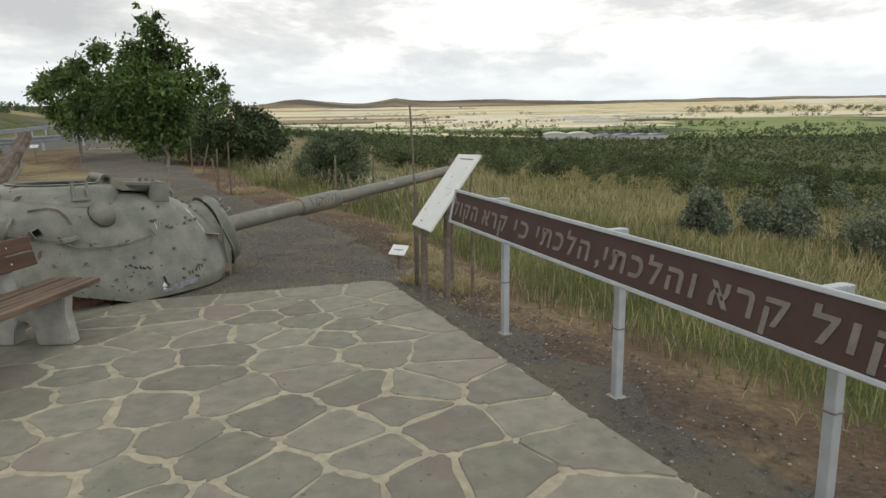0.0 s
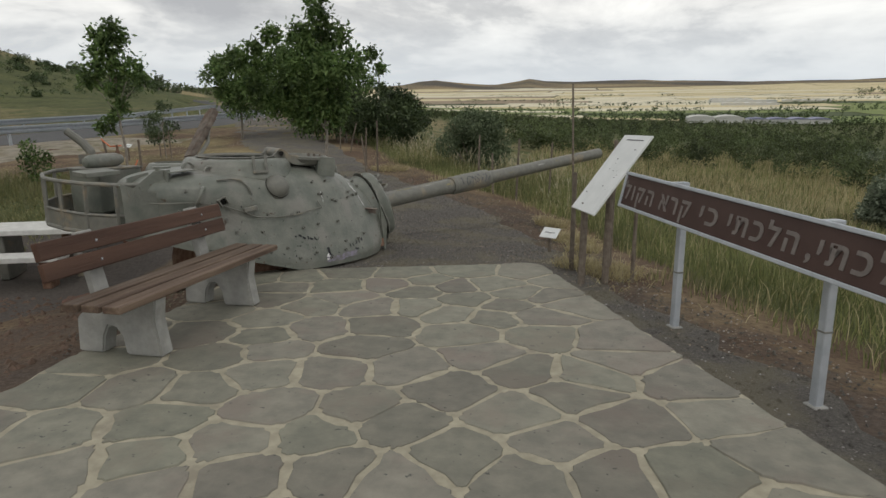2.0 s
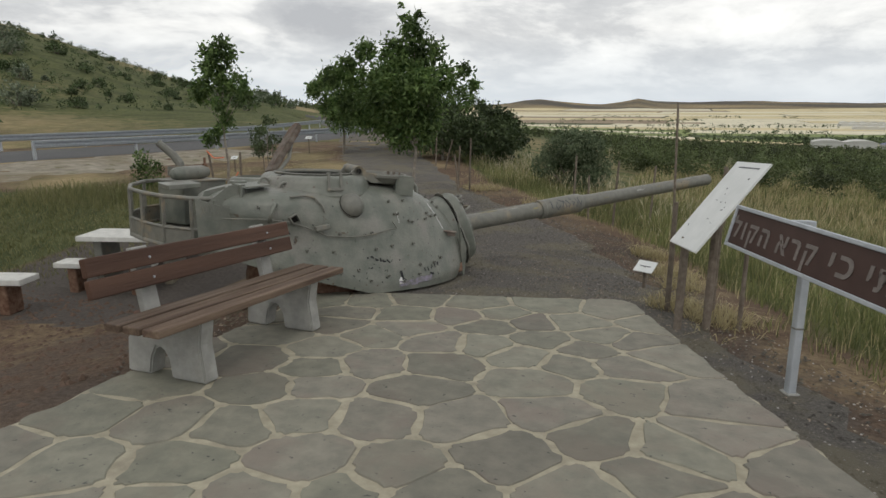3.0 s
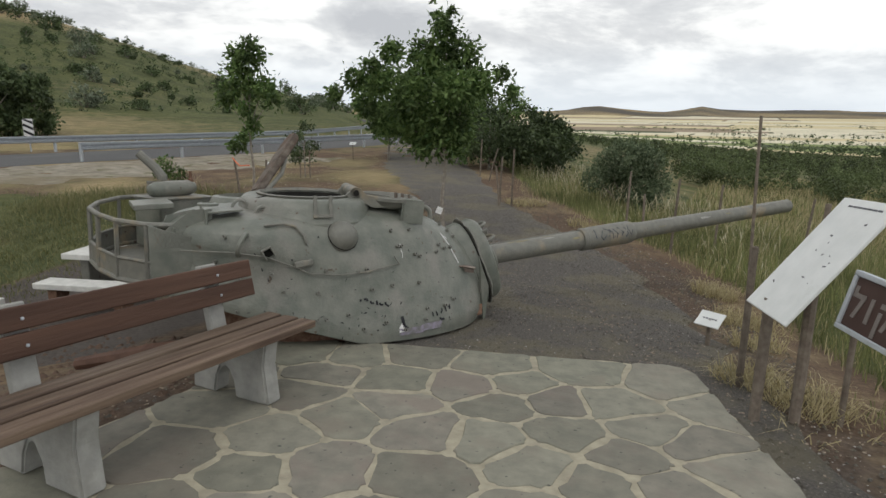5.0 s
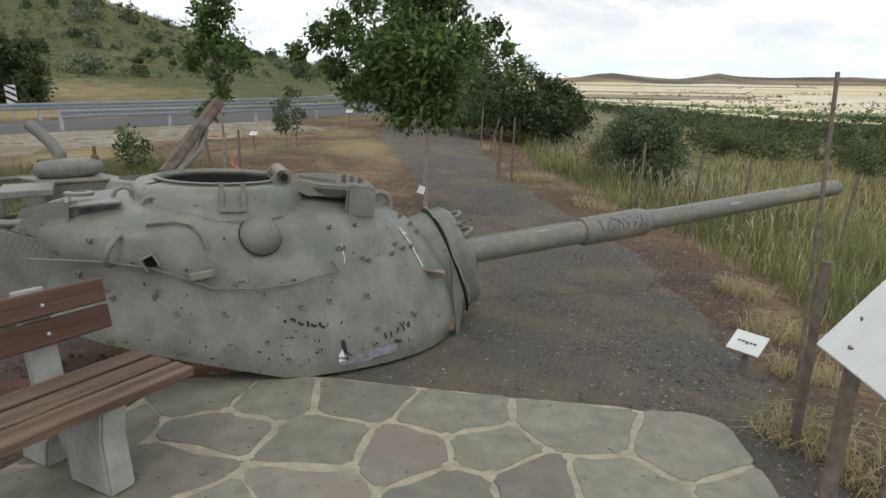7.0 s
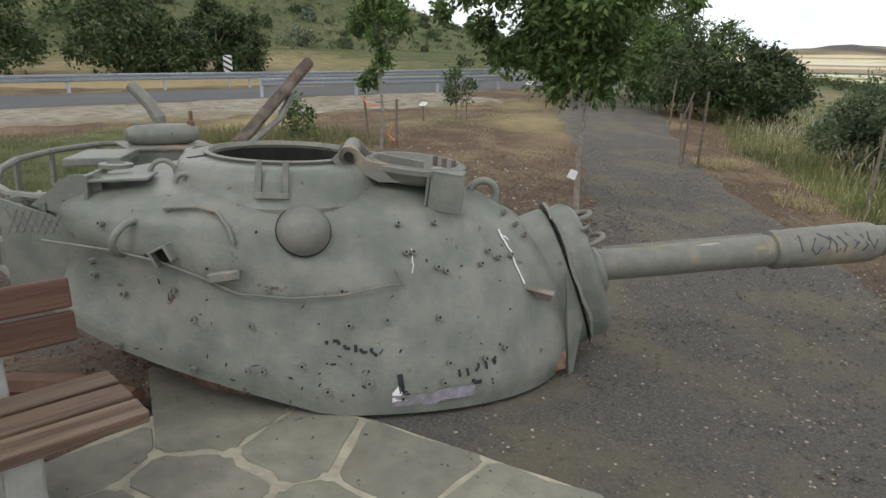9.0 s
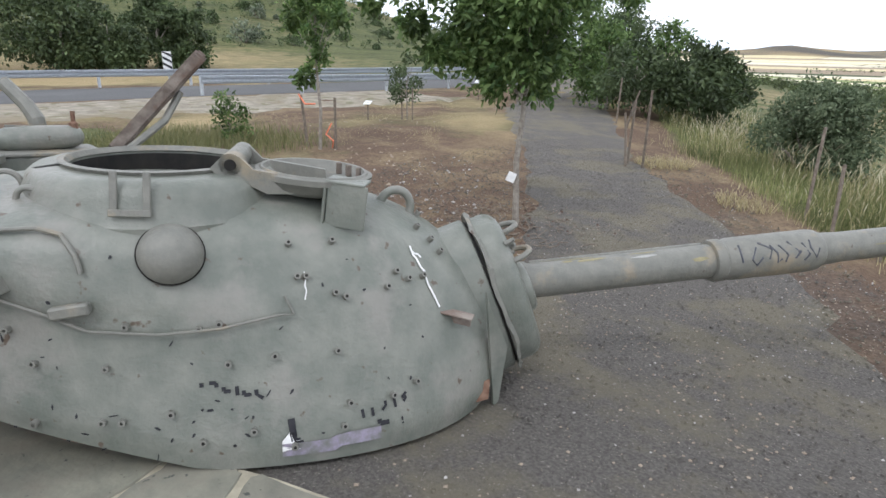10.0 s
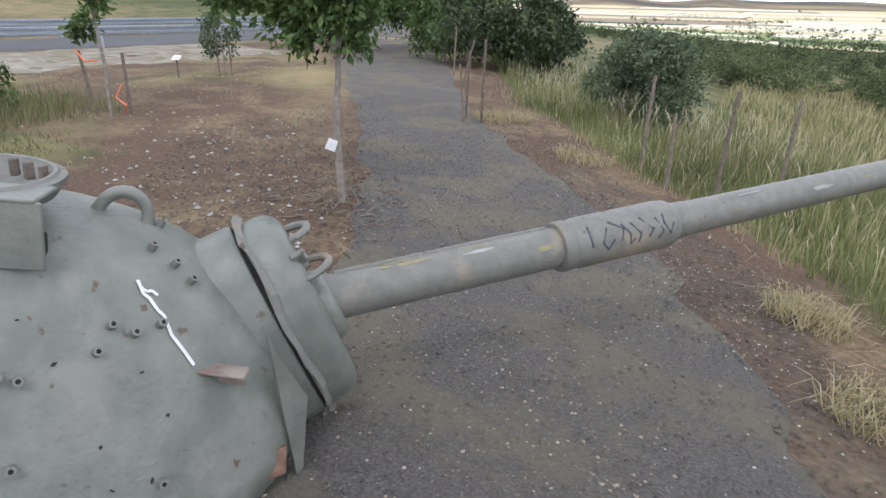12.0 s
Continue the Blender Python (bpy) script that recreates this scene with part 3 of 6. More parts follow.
for s, cell in stones:
    # wander the straight sides a little and round the corners
    c = sum(cell, Vector((0, 0))) / len(cell)
    pts = []
    for i, a in enumerate(cell):
        p, n = cell[i - 1], cell[(i + 1) % len(cell)]
        la, lb = (p - a).length, (n - a).length
        pts += [a + (p - a) * min(0.3, 0.038 / max(la, 0.038)), a + (p - a) * 0.01 + (n - a) * 0.01 + (c - a) * min(0.2, rng.uniform(0.014, 0.034) / max((c - a).length, 0.01)), a + (n - a) * min(0.3, 0.038 / max(lb, 0.038))]
        if lb > 0.25:
            for q in ((0.3, 0.7) if lb < 0.45 else (0.22, 0.5, 0.78)):
                m = a + (n - a) * q
                pts.append(m + (c - m).normalized() * rng.uniform(-0.012, 0.028))
    st = B()
    top = 0.0 + rng.uniform(-0.004, 0.004)
    lo = [st.verts.new((p.x, p.y, -0.035)) for p in pts]
    mid = [st.verts.new((p.x, p.y, top - 0.008)) for p in pts]
    hi = [st.verts.new((*(p + (c - p).normalized() * 0.005), top)) for p in pts]
    n = len(pts)
    for i in range(n):
        st.faces.new((lo[i], lo[(i + 1) % n], mid[(i + 1) % n], mid[i]))
        st.faces.new((mid[i], mid[(i + 1) % n], hi[(i + 1) % n], hi[i]))
    st.faces.new(hi)
    part("flagstone", st, STONE, slab)

# ---- tank turret ----
TURRET = SLOPE @ pose(-3.6, 7.75, 0, 0, 0, 48.8)
turret = thing("tank_turret", TURRET, "grey-olive cast steel tank turret with gun, set on the ground", "tank turret")
PROFILE_Z = (0.0, 0.1, 0.22, 0.47, 0.7, 0.88, 0.97, 1.04, 1.09, 1.12)
PROFILE_S = (1.0, 0.995, 0.955, 0.865, 0.785, 0.69, 0.62, 0.53, 0.40, 0.0)


def dome(phi, u):
    """A point of the cast shell: phi round it from the front, u from the rim (0) to the crown (1)."""
    c, sn = math.cos(phi), math.sin(phi)
    ex = 2 / 2.25 if c > 0 else 2 / 2.8
    a = 1.46 if c > 0 else 1.60
    bx, by = a * math.copysign(abs(c) ** ex, c), 0.93 * math.copysign(abs(sn) ** ex, sn)
    lift = min(0.42, max(0.0, (0.05 - bx) * 0.30))
    z = lift + (1.12 - lift) * u
    k = np.interp(u * 1.12, PROFILE_Z, PROFILE_S)
    rear = min(1.0, max(0.0, (0.4 - bx) / 1.2))
    k = k + rear * 0.42 * u ** 2 * (1 - u ** 9)
    front = max(0.0, bx / 1.46) ** 2
    kx = k + front * 0.15 * math.sin(math.pi * min(1.0, u)) if u < 0.98 else k
    return Vector((bx * kx - 0.15 * (1 - k), by * k, z))


def on_dome(x, z, side=-1):
    """The point of the shell's flank at a length x along the gun's line and a height z."""
    best, found = 9, None
    for i in range(0, 181):
        phi = side * math.pi * i / 180
        for j in range(0, 61):
            p = dome(phi, j / 60)
            d = (p.x - x) ** 2 + (p.z - z) ** 2
            if d < best:
                best, found = d, (phi, j / 60)
    p = dome(*found)
    e = 0.02
    du, dv = dome(found[0] + e, found[1]) - dome(found[0] - e, found[1]), dome(found[0], min(1, found[1] + e)) - dome(found[0], max(0, found[1] - e))
    n = du.cross(dv).normalized()
    if n.dot(p - Vector((0, 0, 0.3))) < 0:
        n = -n
    return p, n


shell = B()
NS, NU = 96, 30
rows = [[shell.verts.new(dome(2 * math.pi * k / NS, (j / NU) ** 0.9)) for k in range(NS)] for j in range(NU)]
for a, b in zip(rows, rows[1:]):
    for k in range(NS):
        shell.faces.new((a[k], a[(k + 1) % NS], b[(k + 1) % NS], b[k]))
cap = shell.verts.new(dome(0, 1))
for k in range(NS):
    shell.faces.new((rows[-1][k], rows[-1][(k + 1) % NS], cap))
inner = [shell.verts.new((v.co.x * 0.86, v.co.y * 0.86, v.co.z + 0.01)) for v in rows[0]]
for k in range(NS):
    shell.faces.new((rows[0][(k + 1) % NS], rows[0][k], inner[k], inner[(k + 1) % NS]))
part("cast_shell", shell, STEEL, turret, "rough cast shell with dents and faded paint", True)
ring = B()
lathe(ring, [(0.72, -0.3), (0.74, 0.1), (0.70, 0.3), (0.5, 0.35)], 40, pose(-0.3, 0, 0))
part("turret_ring", ring, RUST, turret, "rusty bearing ring", True)

# gun
GUN0, GUNDIR = Vector((1.5, 0, 0.535)), Vector((1, 0, 0.118)).normalized()
gunrot = GUNDIR.to_track_quat("Z", "Y").to_matrix().to_4x4()
GUNM = Matrix.Translation(GUN0) @ gunrot
g = B()
lathe(g, [(0.09, -0.25), (0.118, 0.0), (0.118, 0.16), (0.104, 0.18), (0.104, 1.30), (0.100, 1.33), (0.100, 2.1), (0.094, 2.2), (0.085, 4.45), (0.085, 4.60), (0.06, 4.60), (0.055, 4.35)], 32, GUNM)
gun = part("gun_barrel", g, STEEL_D, turret, "long tapered gun barrel with worn paint", True)
g = B()
lathe(g, [(0.104, 1.315), (0.124, 1.32), (0.130, 1.335), (0.130, 1.38), (0.122, 1.39), (0.122, 1.41), (0.131, 1.44), (0.132, 1.96), (0.127, 2.0), (0.112, 2.03), (0.100, 2.035)], 32, GUNM)
part("fume_extractor", g, STEEL_D, gun, "thicker sleeve scratched with graffiti", True)
g = B()
rod(g, [GUNM @ Vector((0.03, 0.10, z)) for z in (0.2, 0.7, 1.28)], 0.012, 6)
part("conduit", g, STEEL_D, gun)
ry_ = random.Random(17)
for k in range(14):  # worn yellowish and pale patches along the barrel
    a0, z0 = ry_.uniform(1.3, 2.9), ry_.choice((ry_.uniform(0.3, 1.25), ry_.uniform(2.1, 4.2)))
    da, dz = ry_.uniform(0.04, 0.16), ry_.uniform(0.03, 0.13)
    g = B()
    rad = 0.1052 if z0 < 1.3 else 0.1008 - 0.0045 * max(0, z0 - 2.1)
    ring_ = []
    for i in range(10):
        q = 2 * math.pi * i / 10
        a, z = a0 + da * math.cos(q) * ry_.uniform(0.6, 1.2), z0 + dz * math.sin(q) * ry_.uniform(0.6, 1.2)
        ring_.append(g.verts.new(GUNM @ Vector((rad * math.cos(a), rad * math.sin(a), z))))
    c0 = g.verts.new(GUNM @ Vector((rad * 1.003 * math.cos(a0), rad * 1.003 * math.sin(a0), z0)))
    for i in range(10):
        g.faces.new((ring_[i], ring_[(i + 1) % 10], c0))
    bmesh.ops.recalc_face_normals(g, faces=g.faces)
    part("worn_patch", g, OCHRE if k % 3 else CONCRETE, gun, "patch of worn pale paint")
rg = random.Random(4)
for i in range(8):
    a0 = 2.15 + rg.uniform(-0.15, 0.15)
    z0 = 1.47 + i * 0.062
    g = B()
    q = [(a0 - 0.42, z0 + rg.uniform(-0.02, 0.04)), (a0 + rg.uniform(-0.1, 0.2), z0 + rg.uniform(-0.03, 0.07)), (a0 + 0.42, z0 + rg.uniform(-0.01, 0.05)), (a0 + rg.uniform(0.0, 0.3), z0 + 0.06)]
    rod(g, [GUNM @ Vector((0.1315 * math.cos(a + 0.55), 0.1315 * math.sin(a + 0.55), z)) for a, z in q[:3 + i % 2]], 0.0065, 5)
    part("graffiti_stroke", g, INK, gun)
# mantlet: a thick rounded shield leaning forward at its foot
m = B()
pill = []
for i in range(40):
    a = 2 * math.pi * i / 40
    pill.append((0.265 * math.copysign(abs(math.cos(a)) ** 0.8, math.cos(a)), 0.46 * math.copysign(abs(math.sin(a)) ** 0.9, math.sin(a))))
MANT = Matrix.Translation((1.46, -0.03, 0.50)) @ pose(0, 0, 0, 0, 67, 0) @ pose(0, 0, 0, 0, 0, 90)
prism(m, [(x * 1.02, y * 0.97) for x, y in pill], 0.165)
bmesh.ops.bevel(m, geom=[e for e in m.edges if min(v.co.z for v in e.verts) > 0.1], offset=0.085, segments=6, affect="EDGES", profile=0.5)
m.transform(MANT)
mantlet = part("mantlet", m, STEEL, turret, "thick rounded gun shield", True)
m = B()  # bent rim plate behind the shield
for k, (a, c) in enumerate(((1.12, 0.004), (1.06, 0.026))):
    for i, (x, y) in enumerate(pill):
        w = 0.010 * math.sin(i * 0.9) + 0.006 * math.sin(i * 2.3)
        m.verts.new((x * (a + 0.6 * w), y * (a - 0.06 + 0.6 * w), c - 0.008 + w))
m.verts.ensure_lookup_table()
npl = len(pill)
for i in range(npl):
    m.faces.new((m.verts[i], m.verts[(i + 1) % npl], m.verts[npl + (i + 1) % npl], m.verts[npl + i]))
m.faces.new([m.verts[npl + i] for i in range(npl)])
m.faces.new([m.verts[i] for i in range(npl)][::-1])
m.transform(MANT)
part("mantlet_rim", m, STEEL_D, mantlet, "wavy bent rim plate")
# near-black sheet that paints the shade between shield and collar
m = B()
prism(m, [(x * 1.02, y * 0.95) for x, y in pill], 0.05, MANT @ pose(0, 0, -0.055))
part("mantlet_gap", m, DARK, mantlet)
m = B()
prism(m, [(x * 1.07, y * 1.0) for x, y in pill], 0.42, MANT @ pose(0, 0, -0.439))
bmesh.ops.bevel(m, geom=[e for e in m.edges if e.calc_face_angle() > 0.9], offset=0.02, segments=2, affect="EDGES", profile=0.5)
part("mantlet_seat", m, STEEL, turret, "cast collar behind the gun shield", True)
m = B()
prism(m, [(x * 0.60, y * 0.34) for x, y in pill], 0.16, MANT @ pose(0, -0.03, 0.06))
bmesh.ops.bevel(m, geom=[e for e in m.edges if e.calc_face_angle() > 0.9], offset=0.04, segments=3, affect="EDGES", profile=0.5)
part("gun_collar", m, STEEL, mantlet, "", True)
for x, y, r in ((-0.02, 0.34, 0.075), (-0.10, 0.20, 0.09)):
    m = B()
    rod(m, [MANT @ Vector((x + r * math.cos(a), y, 0.16 + r * 1.2 * math.sin(a))) for a in np.linspace(-0.2, math.pi + 0.2, 11)], 0.017, 8)
    part("lifting_loop", m, STEEL_D, mantlet)
for k in range(7):
    m = B()
    a = Vector((rg.uniform(-0.2, 0.1), rg.uniform(0.15, 0.40), 0.14))
    rod(m, [MANT @ a, MANT @ (a + Vector((rg.uniform(-0.03, 0.03), rg.uniform(-0.01, 0.03), 0.05)))], [0.016, 0.012], 8)
    part("stud", m, STEEL_D, mantlet)
# fin and bracket beside the mantlet
m = B()
prism(m, [(0, 0.34), (0.03, 0.26), (0.16, 0.02), (0.13, -0.30), (0.10, -0.32)], 0.018, pose(1.33, -0.42, 0.29, 90, 0, 22))
part("side_fin", m, STEEL, turret, "bent triangular steel plate with rust edges")
m = B()
prism(m, [(0, 0), (0.22, 0.02), (0.24, 0.12), (0.05, 0.10)], 0.02, pose(1.16, -0.52, 0.03, 70, 0, 14))
part("foot_plate", m, RUST, turret, "rusty torn plate at the base")
m = B()
box(m, (0.29, 0.075, 0.012), (1.12, -0.47, 0.55), (0, 6, -22), 0.003)
box(m, (0.29, 0.012, 0.052), (1.115, -0.452, 0.52), (0, 6, -22), 0.003)
part("side_bracket", m, FLAKED, turret, "rusted angle bracket")

# cupola with open hatch
CUP = pose(-0.30, -0.06, -0.07, 1.2, 0, 0)
m = B()
lathe(m, [(0.615, 0.92), (0.615, 1.085), (0.605, 1.095), (0.585, 1.19), (0.565, 1.242), (0.535, 1.268), (0.42, 1.276), (0.405, 1.262), (0.40, 1.02), (0.1, 1.0)], 56, CUP)
cup = part("cupola", m, STEEL, turret, "round commander's cupola with an open rim", True)
m = B()
lathe(m, [(0.397, 1.02), (0.397, 1.09), (0.38, 1.10), (0.02, 1.10)], 40, CUP)
lathe(m, [(0.398, 1.0), (0.398, 1.255)], 40, CUP, False)
part("cupola_opening", m, DARK, cup, "dark opening inside the cupola")
m = B()
lathe(m, [(0.425, 1.27), (0.44, 1.292), (0.41, 1.296), (0.395, 1.27)], 48, CUP, False)
part("cupola_lip", m, STEEL_D, cup, "rusty sealing lip", True)
for x in (-0.33, -0.20):
    m = B()
    box(m, (0.03, 0.016, 0.18), (x + 0.005, -0.672, 1.15), (-10, 0, 0), 0.003)
    part("upright_lug", m, STEEL_D, cup)
m = B()
box(m, (0.17, 0.014, 0.03), (-0.26, -0.692, 1.07), (-10, 0, 0), 0.003)
part("lug_strap", m, STEEL_D, cup)
HATCH = pose(0.46, -0.18, 1.185, 2, 3, 0)
m = B()
lathe(m, [(0.05, -0.105), (0.19, -0.09), (0.255, -0.055), (0.278, -0.02), (0.288, -0.015), (0.290, 0.012), (0.270, 0.016), (0.262, 0.026), (0.250, 0.024), (0.238, -0.005), (0.19, -0.04), (0.03, -0.055)], 40, HATCH)
hatch = part("hatch_cover", m, STEEL_D, turret, "open dished hatch cover with worn rim", True)
for dy in (-0.19, 0.13):
    m = B()
    prism(m, [(-0.46, 0.02), (-0.40, 0.09), (-0.33, 0.085), (-0.27, 0.03), (0.05, 0.0), (0.06, -0.06), (-0.2, -0.08), (-0.27, -0.05), (-0.40, -0.04)], 0.03, HATCH @ pose(0, dy, 0.0, 90, 0, 0))
    part("hinge_arm", m, STEEL_D, hatch)
m = B()
rod(m, [HATCH @ Vector((-0.37, -0.22, 0.045)), HATCH @ Vector((-0.37, 0.16, 0.045))], 0.052, 18)
pin = part("hinge_pin", m, STEEL_D, hatch, "", True)
m = B()
rod(m, [HATCH @ Vector((-0.37, -0.232, 0.045)), HATCH @ Vector((-0.37, -0.1, 0.045))], 0.026, 14)
part("pin_bore", m, DARK, pin, "dark bore of the hinge pin")
for k in range(3):
    m = B()
    box(m, (0.03, 0.02, 0.06), tuple(HATCH @ Vector((0.12 + 0.05 * k, 0.12 - 0.05 * k, 0.01))), (0, 0, 30 * k), 0.004)
    part("hatch_lug", m, OLDSTEEL, hatch)
m = B()
box(m, (0.19, 0.014, 0.21), (0.62, -0.46, 1.07), (0, 5, -12), 0.004)
box(m, (0.014, 0.16, 0.21), (0.53, -0.38, 1.07), (0, 5, -12), 0.004)
box(m, (0.19, 0.17, 0.014), (0.63, -0.385, 1.178), (0, 5, -12), 0.004)
part("periscope_box", m, STEEL, turret, "open-sided steel periscope box")
m = B()
box(m, (0.13, 0.03, 0.12), (0.63, -0.36, 0.99), (0, 5, -12), 0.004)
part("periscope_slot", m, DARK, turret)
# the far hatch stands open on edge
L, V = Vector((0.42, 0.34, 0.55)).normalized(), Vector((-0.22, 0.97, -0.05))
N = L.cross(V).normalized()
m = B()
FM = Matrix.Translation(Vector((-0.46, 0.60, 1.47))) @ Matrix((L, N.cross(L), N)).transposed().to_4x4()
prism(m, [(-0.42, -0.07), (0.2, -0.10), (0.33, -0.085), (0.38, -0.03), (0.38, 0.04), (0.32, 0.09), (0.2, 0.10), (-0.42, 0.06)], 0.075, FM @ pose(0, 0, -0.035))
bmesh.ops.bevel(m, geom=m.edges[:], offset=0.015, segments=2, affect="EDGES")
flap = part("raised_hatch", m, OLDSTEEL, turret, "second hatch cover standing open on edge", True)
m = B()
rod(m, [FM @ Vector((-0.50, -0.1, -0.03)), FM @ Vector((-0.1, -0.05, -0.09)), FM @ Vector((0.1, 0, -0.05))], 0.022, 8)
part("spring_arm", m, STEEL_D, flap)
m = B()
lathe(m, [(0.34, 0.90), (0.33, 1.06), (0.29, 1.12), (0.24, 1.13), (0.23, 0.95)], 40, pose(-0.78, 0.62, 0))
part("second_cupola", m, STEEL, turret, "", True)

# blister on the flank
m = B()
p, n = on_dome(-0.07, 0.90)
BL = Matrix.Translation(p - n * 0.05) @ n.to_track_quat("Z", "Y").to_matrix().to_4x4()
lathe(m, [(0.134, 0.0), (0.134, 0.045), (0.128, 0.075), (0.108, 0.115), (0.074, 0.143), (0.036, 0.156), (0.008, 0.158)], 36, BL)
part("ventilator_blister", m, STEEL_D, turret, "smooth round ventilator dome", True)
m = B()
lathe(m, [(0.133, 0.047), (0.1375, 0.05), (0.1375, 0.053), (0.132, 0.056)], 36, BL, False)
part("blister_seam", m, DARK, turret, "dark open seam round the dome")


def eye_loop(x, z, r, turn, tube=0.024):
    p, n = on_dome(x, z)
    t = Vector((math.cos(turn), 0, math.sin(turn)))
    t = (t - n * t.dot(n)).normalized()
    b = B()
    rod(b, [p + t * (r * math.cos(a)) + n * (r * 1.15 * math.sin(a) - 0.01) for a in np.linspace(0, math.pi, 13)], [tube * 1.25] + [tube] * 11 + [tube * 1.25], 10)
    part("lifting_eye", b, STEEL, turret, "welded steel lifting eye", True)


eye_loop(-0.93, 0.86, 0.085, 1.2, 0.018)
eye_loop(0.90, 0.99, 0.085, -0.5)
eye_loop(-0.74, 1.08, 0.05, 0.5, 0.014)
# studs scattered over the flank, as (length, height)
STUDS = [(0.36, 0.92), (0.55, 0.92), (0.60, 0.47), (0.33, 0.47), (0.62, 0.70), (0.57, 0.70), (0.10, 0.62), (0.02, 0.60), (-0.28, 0.63), (-0.60, 0.48), (-0.33, 0.46), (-0.70, 0.62), (-0.95, 0.58), (-1.12, 0.72), (-1.10, 0.66),
         (-0.60, 0.24), (-0.34, 0.24), (-0.28, 0.24), (-0.05, 0.26), (0.02, 0.14), (0.24, 0.16), (0.66, 0.24), (0.62, 0.14), (0.40, 0.10), (0.85, 0.25), (0.95, 0.28), (0.85, 0.76), (0.92, 0.72), (0.82, 0.70), (1.00, 0.72),
         (0.98, 0.92), (1.05, 0.86), (1.02, 0.98), (-1.05, 0.92), (-0.98, 0.34), (0.40, 0.78), (0.44, 0.79), (0.12, 0.44), (1.10, 0.80)]
stud_mesh = None
for x, z in STUDS:
    p, n = on_dome(x, z)
    M = Matrix.Translation(p - n * 0.006) @ n.to_track_quat("Z", "Y").to_matrix().to_4x4()
    if stud_mesh is None:
        b = B()
        lathe(b, [(0.0155, 0), (0.015, 0.036), (0.007, 0.036), (0.006, 0.02)], 10)
        ob = part("stud", b, STEEL_D, turret)
        stud_mesh = ob.data
    else:
        ob = new("stud", stud_mesh)
        ob.parent = turret
    ob.matrix_local = M
    if x > -0.1:
        b = B()
        lathe(b, [(0.0085, 0.0355), (0.007, 0.0365)], 8, M)
        part("stud_hole", b, DARK, ob).matrix_parent_inverse = M.inverted()
# chips where the paint is gone
rc = random.Random(9)
for k in range(52):
    p, n = on_dome(rc.uniform(-0.9, 1.05), rc.choice((rc.uniform(0.06, 0.35), rc.uniform(0.1, 0.9))))
    b = B()
    M = Matrix.Translation(p + n * 0.003) @ n.to_track_quat("Z", "Y").to_matrix().to_4x4() @ pose(0, 0, 0, 0, 0, rc.uniform(0, 180))
    s1, s2 = rc.uniform(0.006, 0.02), rc.uniform(0.003, 0.007)
    prism(b, [(s1 * math.cos(a) * rc.uniform(0.6, 1.2), s2 * math.sin(a) * rc.uniform(0.6, 1.2)) for a in np.linspace(0, 5.5, 8)], 0.001, M)
    part("paint_chip", b, BLACK, turret)


def decal(name, pts, width, material, label=""):
    """A painted stroke along the flank."""
    b = B()
    vs = []
    fine = [(a[0] + (c[0] - a[0]) * k / 4, a[1] + (c[1] - a[1]) * k / 4) for a, c in zip(pts, pts[1:]) for k in range(4)] + [pts[-1]]
    for x, z in fine:
        p, n = on_dome(x, z)
        vs.append((p + n * 0.006, n))
    for (a, na), (c, nc) in zip(vs, vs[1:]):
        d = (c - a).normalized()
        s, s2 = na.cross(d) * width / 2, nc.cross(d) * width / 2
        b.faces.new([b.verts.new(v) for v in (a - s, c - s2, c + s2, a + s)])
    bmesh.ops.remove_doubles(b, verts=b.verts[:], dist=width * 0.45)
    part(name, b, material, turret, label)


decal("white_stroke", [(0.93, 0.86), (1.0, 0.74), (1.09, 0.58)], 0.012, WHITE, "thin white painted line")
decal("white_stroke", [(0.93, 0.86), (0.985, 0.80)], 0.010, WHITE)
decal("white_stroke", [(0.44, 0.80), (0.445, 0.70)], 0.006, WHITE)
decal("lilac_smear", [(0.36, 0.075), (0.5, 0.08), (0.62, 0.085), (0.8, 0.10)], 0.06, PURPLE, "faded lilac paint smear")
decal("white_smear", [(0.36, 0.08), (0.40, 0.12), (0.42, 0.07)], 0.05, WHITE, "white paint smear")
decal("black_mark", [(0.395, 0.20), (0.392, 0.17), (0.402, 0.13)], 0.03, BLACK, "black painted mark")
decal("black_mark", [(0.405, 0.14), (0.425, 0.11), (0.428, 0.085)], 0.026, BLACK)
decal("black_mark", [(0.78, 0.15), (0.80, 0.135), (0.84, 0.13)], 0.022, BLACK)
for k in range(5):
    decal("black_mark", [(0.70 + 0.05 * k, 0.20 + 0.012 * k), (0.705 + 0.05 * k, 0.165 + 0.01 * k)], 0.014, BLACK)
for k in range(6):
    decal("black_scrawl", [(0.02 + 0.045 * k, 0.375 - 0.011 * k + 0.01 * (k % 2)), (0.04 + 0.045 * k, 0.36 - 0.011 * k)], 0.017, BLACK)
# handrail wire along the flank
wire = []
for x, z in ((-1.35, 0.80), (-1.0, 0.80), (-0.75, 0.775), (-0.55, 0.69), (-0.4, 0.615), (-0.15, 0.595), (0.1, 0.60), (0.33, 0.63), (0.39, 0.635)):
    p, n = on_dome(max(x, -1.25), z)
    if x < -1.25:
        p = p + Vector((-0.1, -0.02, 0.01))
    wire.append(p + n * 0.028)
p, n = on_dome(0.355, 0.70)
wire.append(p + n * 0.022)
b = B()
rod(b, wire, 0.0065, 8)
part("handrail", b, STEEL_D, turret, "thin bent handrail")
b = B()
w2 = []
for x, z in ((-0.74, 0.995), (-0.60, 1.0), (-0.5, 0.97), (-0.44, 0.92), (-0.42, 0.84)):
    p, n = on_dome(x, z)
    w2.append(p + n * 0.02)
